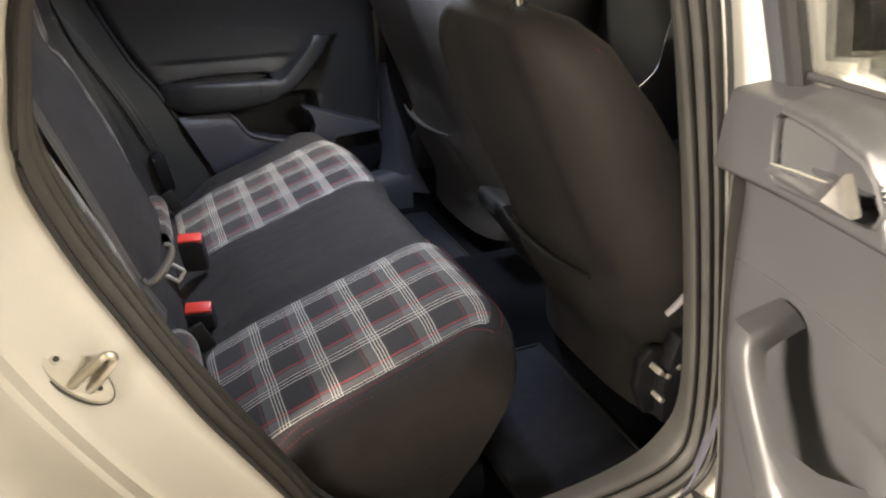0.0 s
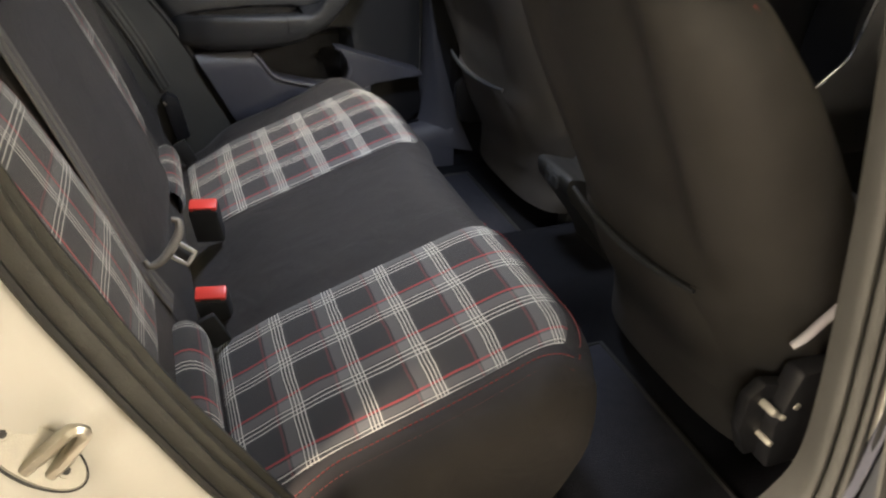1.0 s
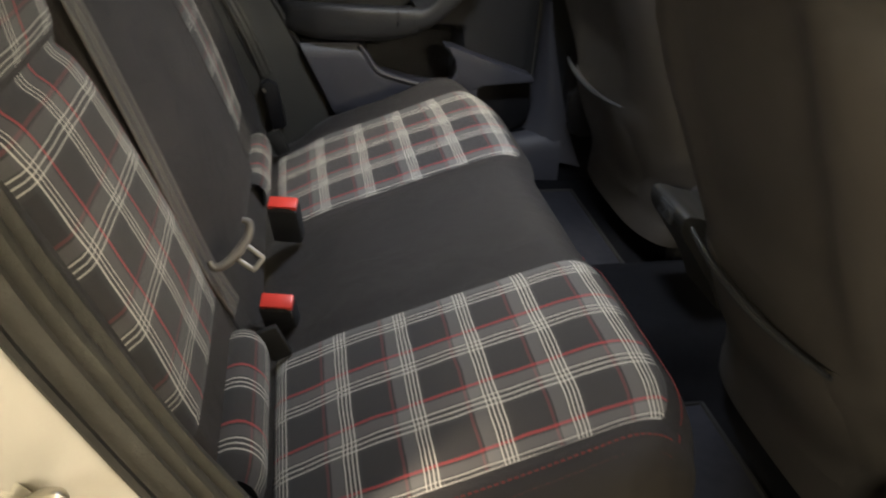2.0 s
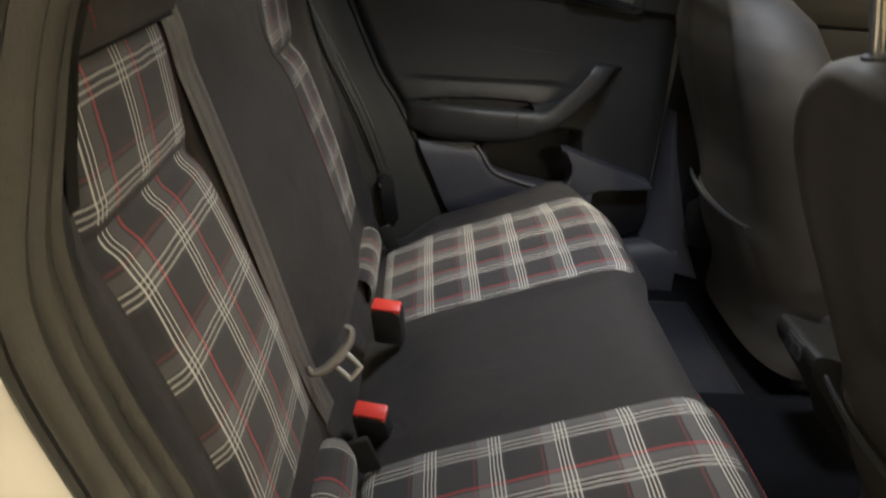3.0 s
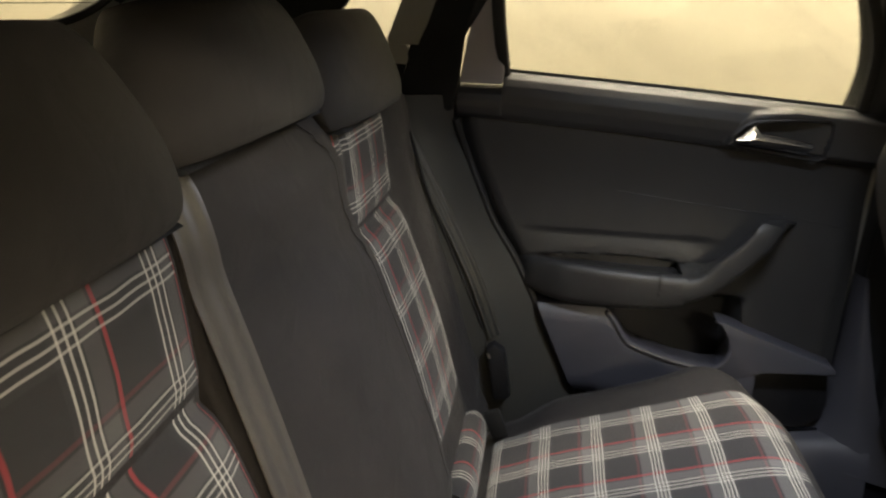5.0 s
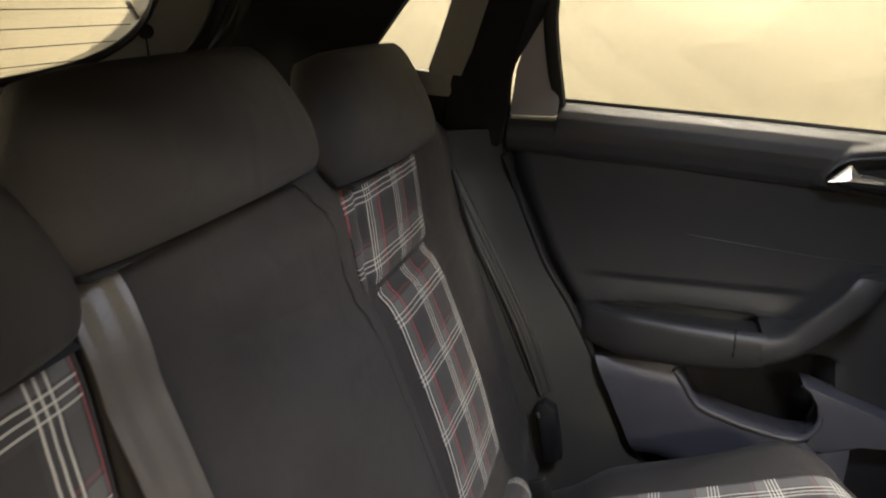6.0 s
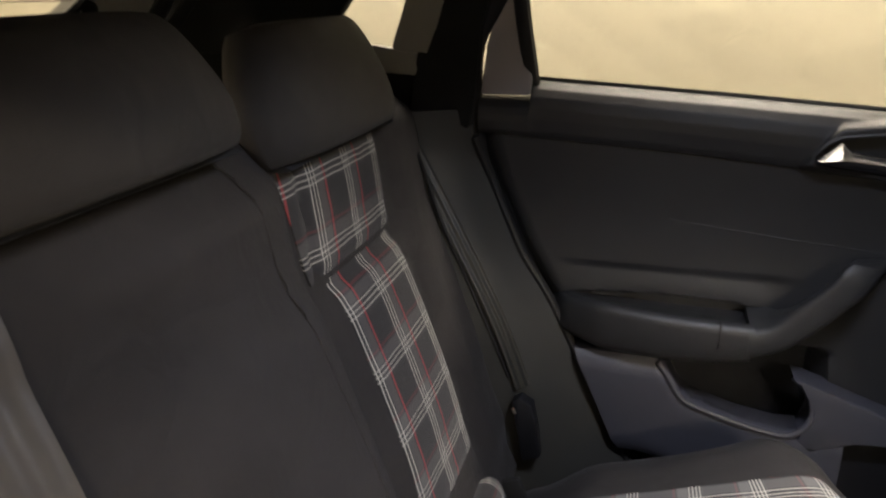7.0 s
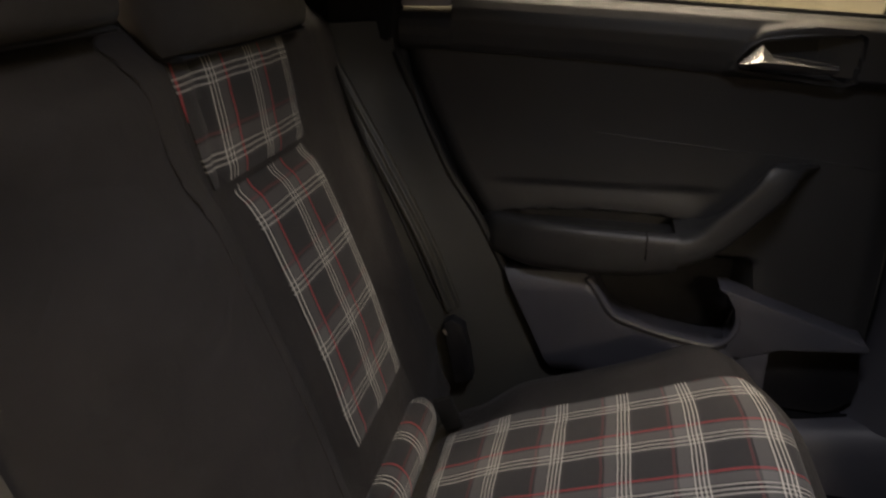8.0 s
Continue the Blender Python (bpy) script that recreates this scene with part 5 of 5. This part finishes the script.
def front_door(m, side):
    fd = thing("front_door_" + side, tuple(m @ Vector((1.2, 1.6, 0.35))), "closed front car door with dark trim and a window", "car door", kind="structure")

    def put(nm, bm, mt, lb=""):
        return part(nm, moved(bm, m), mt, fd, lb)
    put("inner_panel", bez_box((0.92, 0.05, 0.58), (1.25, 1.61, 0.61), 0.02, 3), DARKPLASTIC)
    rows = [[(0.79 + 0.92 * b / 20, y, z - 0.02 * b / 20) for y, z in ((1.585, 0.865), (1.565, 0.875), (1.562, 0.90), (1.566, 0.93), (1.58, 0.946), (1.62, 0.948))] for b in range(21)]
    put("window_shoulder", sheet(rows, thick=(0, 0.012, -0.006)), TRIM)
    put("groove", bez_box((0.90, 0.012, 0.008), (1.25, 1.583, 0.862), 0.003, 1, (0, 1.2, 0)), BLACKRUBBER)
    bm = bmesh.new()
    bm.faces.new([bm.verts.new((x, 1.615 - (z - 0.95) * 0.3, z)) for x, z in ((0.79, 0.95), (1.70, 0.93), (1.45, 1.12), (1.15, 1.30), (0.78, 1.335))])
    bmesh.ops.solidify(bm, geom=bm.faces[:], thickness=0.004)
    g = put("window_glass", bm, GLASS)
    g.visible_shadow = False
    put("outer_skin", bez_box((0.98, 0.012, 0.66), (1.25, 1.70, 0.61), 0.004), PAINT)
    # centre pillar between the doors
    pil = [(0.72, 0.38), (0.82, 0.38), (0.82, 0.95), (0.80, 1.16), (0.78, 1.36), (0.66, 1.36), (0.70, 1.16), (0.735, 0.95)]
    bm = bmesh.new()
    a = [bm.verts.new((x, 1.60 - max(0.0, z - 0.95) * 0.3, z)) for x, z in pil]
    b = [bm.verts.new((x, 1.66 - max(0.0, z - 0.95) * 0.3, z)) for x, z in pil]
    bm.faces.new(a)
    bm.faces.new(list(reversed(b)))
    for i in range(len(pil)):
        bm.faces.new((a[i], b[i], b[(i + 1) % len(pil)], a[(i + 1) % len(pil)]))
    bmesh.ops.bevel(bm, geom=list(bm.edges), offset=0.006, segments=2, affect="EDGES")
    put("centre_pillar", bm, PLASTIC, "dark centre pillar trim")
    left = spline([(0.712, 0.66), (0.714, 0.58), (0.713, 0.48), (0.697, 0.39), (0.666, 0.330), (0.60, 0.312)], 30)
    right = spline([(0.722, 0.66), (0.735, 0.58), (0.758, 0.49), (0.792, 0.375), (0.822, 0.292), (0.84, 0.25)], 30)
    rows = []
    for i, (p, q) in enumerate(zip(left, right)):
        v = i / 30
        rows.append([(p[0] + (q[0] - p[0]) * u, 1.604 - (0.064 + 0.016 * v) * math.sin(math.pi / 2 * min(1.0, u * 1.5)) ** 0.8 * (0.55 + 0.45 * v), p[1] + (q[1] - p[1]) * u) for u in [k / 8 for k in range(9)]])
    put("pillar_foot", sheet(rows, thick=(0, 0.012, 0)), BLUEGREY, "anthracite plastic pillar foot flowing into the sill")


def pillar_cover():
    """Gloss black applique between the windows, outside."""
    bm = bmesh.new()
    line = [(0.722, 0.955), (0.800, 0.952), (0.785, 1.12), (0.765, 1.27), (0.700, 1.27), (0.715, 1.12)]
    a = [bm.verts.new((x, 0.050 + (z - 0.95) * 0.3, z)) for x, z in line]
    b = [bm.verts.new((x, 0.058 + (z - 0.95) * 0.3, z)) for x, z in line]
    bm.faces.new(a)
    bm.faces.new(list(reversed(b)))
    for i in range(len(line)):
        bm.faces.new((a[i], b[i], b[(i + 1) % len(line)], a[(i + 1) % len(line)]))
    part("pillar_cover", bm, GLOSSBLACK, near_side, "gloss black outer pillar cover")


pillar_cover()
front_door(Matrix(), "far")
front_door(MIRROR, "near")


# ---- front seats ----
def front_seat(yc, outer, xp, lean):
    """Seat with its back towards the rear bench; outer is the side of the levers (-1 or 1)."""
    st = thing("front_seat", (0.95, yc, 0.24), "front car seat in black leatherette with a back pocket", "car seat", "front seats")
    # back shell: rings by height
    zs = [0.285, 0.32, 0.37, 0.42, 0.48, 0.56, 0.64, 0.72, 0.79, 0.85, 0.895, 0.93, 0.953, 0.968, 0.975]
    W = [(0.285, 0.222), (0.31, 0.230), (0.42, 0.237), (0.50, 0.240), (0.60, 0.250), (0.72, 0.256), (0.80, 0.254), (0.86, 0.243), (0.90, 0.226), (0.935, 0.198), (0.958, 0.165), (0.970, 0.125), (0.975, 0.07)]
    XB = [(z, xp - lean * (z - 0.57) + dx) for z, dx in ((0.285, -0.040), (0.34, -0.020), (0.42, 0.0), (0.57, 0.0), (0.70, 0.0), (0.80, 0.0), (0.86, 0.004), (0.90, 0.012), (0.93, 0.024), (0.955, 0.042), (0.968, 0.058), (0.975, 0.075))]
    D = [(0.285, 0.08), (0.34, 0.11), (0.5, 0.15), (0.7, 0.15), (0.85, 0.125), (0.93, 0.10), (0.96, 0.07), (0.975, 0.03)]
    zz = spline([(z,) for z in zs], 52)
    rows = []
    for (z,) in zz:
        w, xb, dp = interp(W, z), interp(XB, z), interp(D, z)
        row = []
        for j in range(56):
            q = 2 * math.pi * j / 56
            c, s = math.cos(q), math.sin(q)
            px = math.copysign(abs(c) ** (2 / 2.3), c)
            py = math.copysign(abs(s) ** (2 / 3.0), s)
            x = xb + dp * (1 - px) / 1.0 if px > 0 else xb + dp + dp * 0.55 * (-px)
            if px > 0:
                # hollow of the back, raised bolsters
                x += 0.026 * ease(0.66, 0.46, abs(py)) * ease(0.58, 0.68, z) * ease(0.975, 0.90, z)
                x += 0.012 * ease(0.575, 0.555, z) * ease(0.85, 0.6, abs(py)) * ease(0.40, 0.50, z) * -1
            row.append((x, yc + w * py, z))
        rows.append(row)
    part("backrest", caps(sheet(rows, close_u=True)), BACKCLOTH, st, "dark leatherette seat back")
    # pocket lip
    pk = [(xp - 0.020 + 0.012 * (abs(u) / 0.155) ** 2, yc + u, 0.572 - 0.010 * (1 - (u / 0.155) ** 2)) for u in np.linspace(-0.155, 0.155, 22)]
    part("pocket_lip", tube(pk, [0.003 + 0.003 * (1 - (i / 10.5 - 1) ** 2) for i in range(22)], n=8), PLASTIC, st, "edge of the map pocket")
    rows = []
    for a in range(9):
        z = 0.568 - 0.20 * a / 8
        rows.append([(interp(XB, z) - 0.008 + 0.045 * (abs(u) / 0.17) ** 4 - 0.012 * math.sin(math.pi * min(1, a / 8 + 0.12)), yc + u, z - 0.010 * (1 - (u / 0.17) ** 2) * (1 - a / 8)) for u in np.linspace(-0.165, 0.165, 19)])
    part("map_pocket", sheet(rows, thick=(0.008, 0, 0)), BACKCLOTH, st, "black map pocket")
    # side seam with red stitches
    for sg in (outer,):
        pts = []
        for z in np.linspace(0.74, 0.935, 60):
            w, xb, dp = interp(W, z), interp(XB, z), interp(D, z)
            pts.append((xb + dp * 1.0, yc + sg * (w * 0.985 + 0.001), z))
        part("seam", tube(pts, 0.0016, n=6), REDTHREAD, st, "red piped side seam")
    # cushion and base
    rows = []
    prof = spline([(xp + 0.13, 0.42), (xp + 0.20, 0.47), (0.95, 0.47), (1.12, 0.50), (1.20, 0.50), (1.245, 0.46), (1.24, 0.38), (1.20, 0.33), (1.02, 0.31), (xp + 0.20, 0.33)], 40)
    for k in range(21):
        u = -1 + 2 * k / 20
        rows.append([(x, yc + 0.25 * u, z + 0.03 * abs(u) ** 2 * (z > 0.42) - 0.03 * abs(u) ** 8) for x, z in prof])
    part("cushion", caps(sheet(rows)), CLOTH, st)
    for k in (-0.19, 0.19):
        part("rail", bez_box((0.34, 0.045, 0.05), (1.06, yc + k, 0.25), 0.006), BLACKRUBBER, st)
    part("base", bez_box((0.34, 0.36, 0.05), (1.05, yc, 0.292), 0.01), BLACKRUBBER, st)
    part("side_cover", prism([(xp + 0.08, 0.34), (xp + 0.07, 0.42), (xp + 0.09, 0.50), (xp + 0.16, 0.50), (1.12, 0.42), (1.18, 0.34)], yc + outer * 0.235, yc + outer * 0.268, 1, 0.006), DARKPLASTIC, st, "black plastic side cover")
    lv = spline([(xp + 0.122, yc + outer * 0.262, 0.600), (xp + 0.095, yc + outer * 0.262, 0.578), (xp + 0.073, yc + outer * 0.262, 0.558), (xp + 0.064, yc + outer * 0.258, 0.546)], 12)
    part("tilt_lever", tube(lv, 0.0065, 0.005, n=10), PALEGREY, st, "pale grey backrest release lever")
    for dx, dz, s in ((xp + 0.062, 0.446, 0.012), (xp + 0.078, 0.434, 0.010), (xp + 0.096, 0.448, 0.012), (xp + 0.072, 0.390, 0.010)):
        part("hinge_bolt", bez_box((s, 0.03, s * 0.9), (dx, yc + outer * 0.255, dz), 0.003, 2, (0, 35, 0)), ZINC, st)
    part("hinge_plate", prism([(xp + 0.038, 0.40), (xp + 0.038, 0.455), (xp + 0.06, 0.475), (xp + 0.12, 0.46), (xp + 0.14, 0.35), (xp + 0.06, 0.35)], yc + outer * 0.225, yc + outer * 0.245, 1, 0.004), DARKPLASTIC, st)
    # headrest
    xt = xp - lean * 0.40 + 0.080
    for k in (-0.083, 0.083):
        part("headrest_post", tube([(xt + 0.016, yc + k, 0.94), (xt - 0.016, yc + k, 1.06)], 0.0068, n=12), CHROME, st, "polished steel headrest post")
        part("post_collar", tube([(xt + 0.012, yc + k, 0.955), (xt + 0.006, yc + k, 0.978)], [0.018, 0.012], n=12), PLASTIC, st)
    rows = []
    for a in range(23):
        v = -1 + 2 * a / 22
        k = max(0.05, (1 - abs(v) ** 3.2) ** (1 / 2.4))
        rows.append([(xt - 0.025 + 0.052 * math.copysign(abs(math.cos(q)) ** 0.8, math.cos(q)) * k - 0.02 * v, yc + 0.135 * math.copysign(abs(math.sin(q)) ** 0.75, math.sin(q)) * (0.62 + 0.38 * k), 1.118 + 0.092 * v) for q in [2 * math.pi * j / 36 for j in range(36)]])
    part("headrest", caps(sheet(rows, close_u=True)), BACKCLOTH, st, "black padded headrest")
    return st


front_seat(0.505, -1, 0.655, 0.50)
front_seat(1.275, 1, 0.735, 0.40)


# ---- floor mats ----
def floor_mat(x0, x1, y0, y1):
    bm = bez_box((x1 - x0, y1 - y0, 0.010), ((x0 + x1) / 2, (y0 + y1) / 2, 0.2215), 0.004, 2)
    mt = thing("floor_mat", ((x0 + x1) / 2, (y0 + y1) / 2, 0.2165), "blue-black ribbed textile floor mat in the footwell", "floor mat", "rear floor mats")
    part("mat", bm, MATCLOTH, mt)
    z = 0.2265
    ring = [(x0, y0, z), (x1, y0, z), (x1, y1, z), (x0, y1, z)]
    pts = []
    for a, b in zip(ring, ring[1:] + ring[:1]):
        pts += [tuple(np.array(a) * (1 - k / 6) + np.array(b) * k / 6) for k in range(6)]
    part("binding", tube(pts, 0.005, 0.004, n=6, close=True), BLACKRUBBER, mt)


floor_mat(0.50, 0.755, 0.245, 0.667)
floor_mat(0.50, 0.790, 1.055, 1.440)
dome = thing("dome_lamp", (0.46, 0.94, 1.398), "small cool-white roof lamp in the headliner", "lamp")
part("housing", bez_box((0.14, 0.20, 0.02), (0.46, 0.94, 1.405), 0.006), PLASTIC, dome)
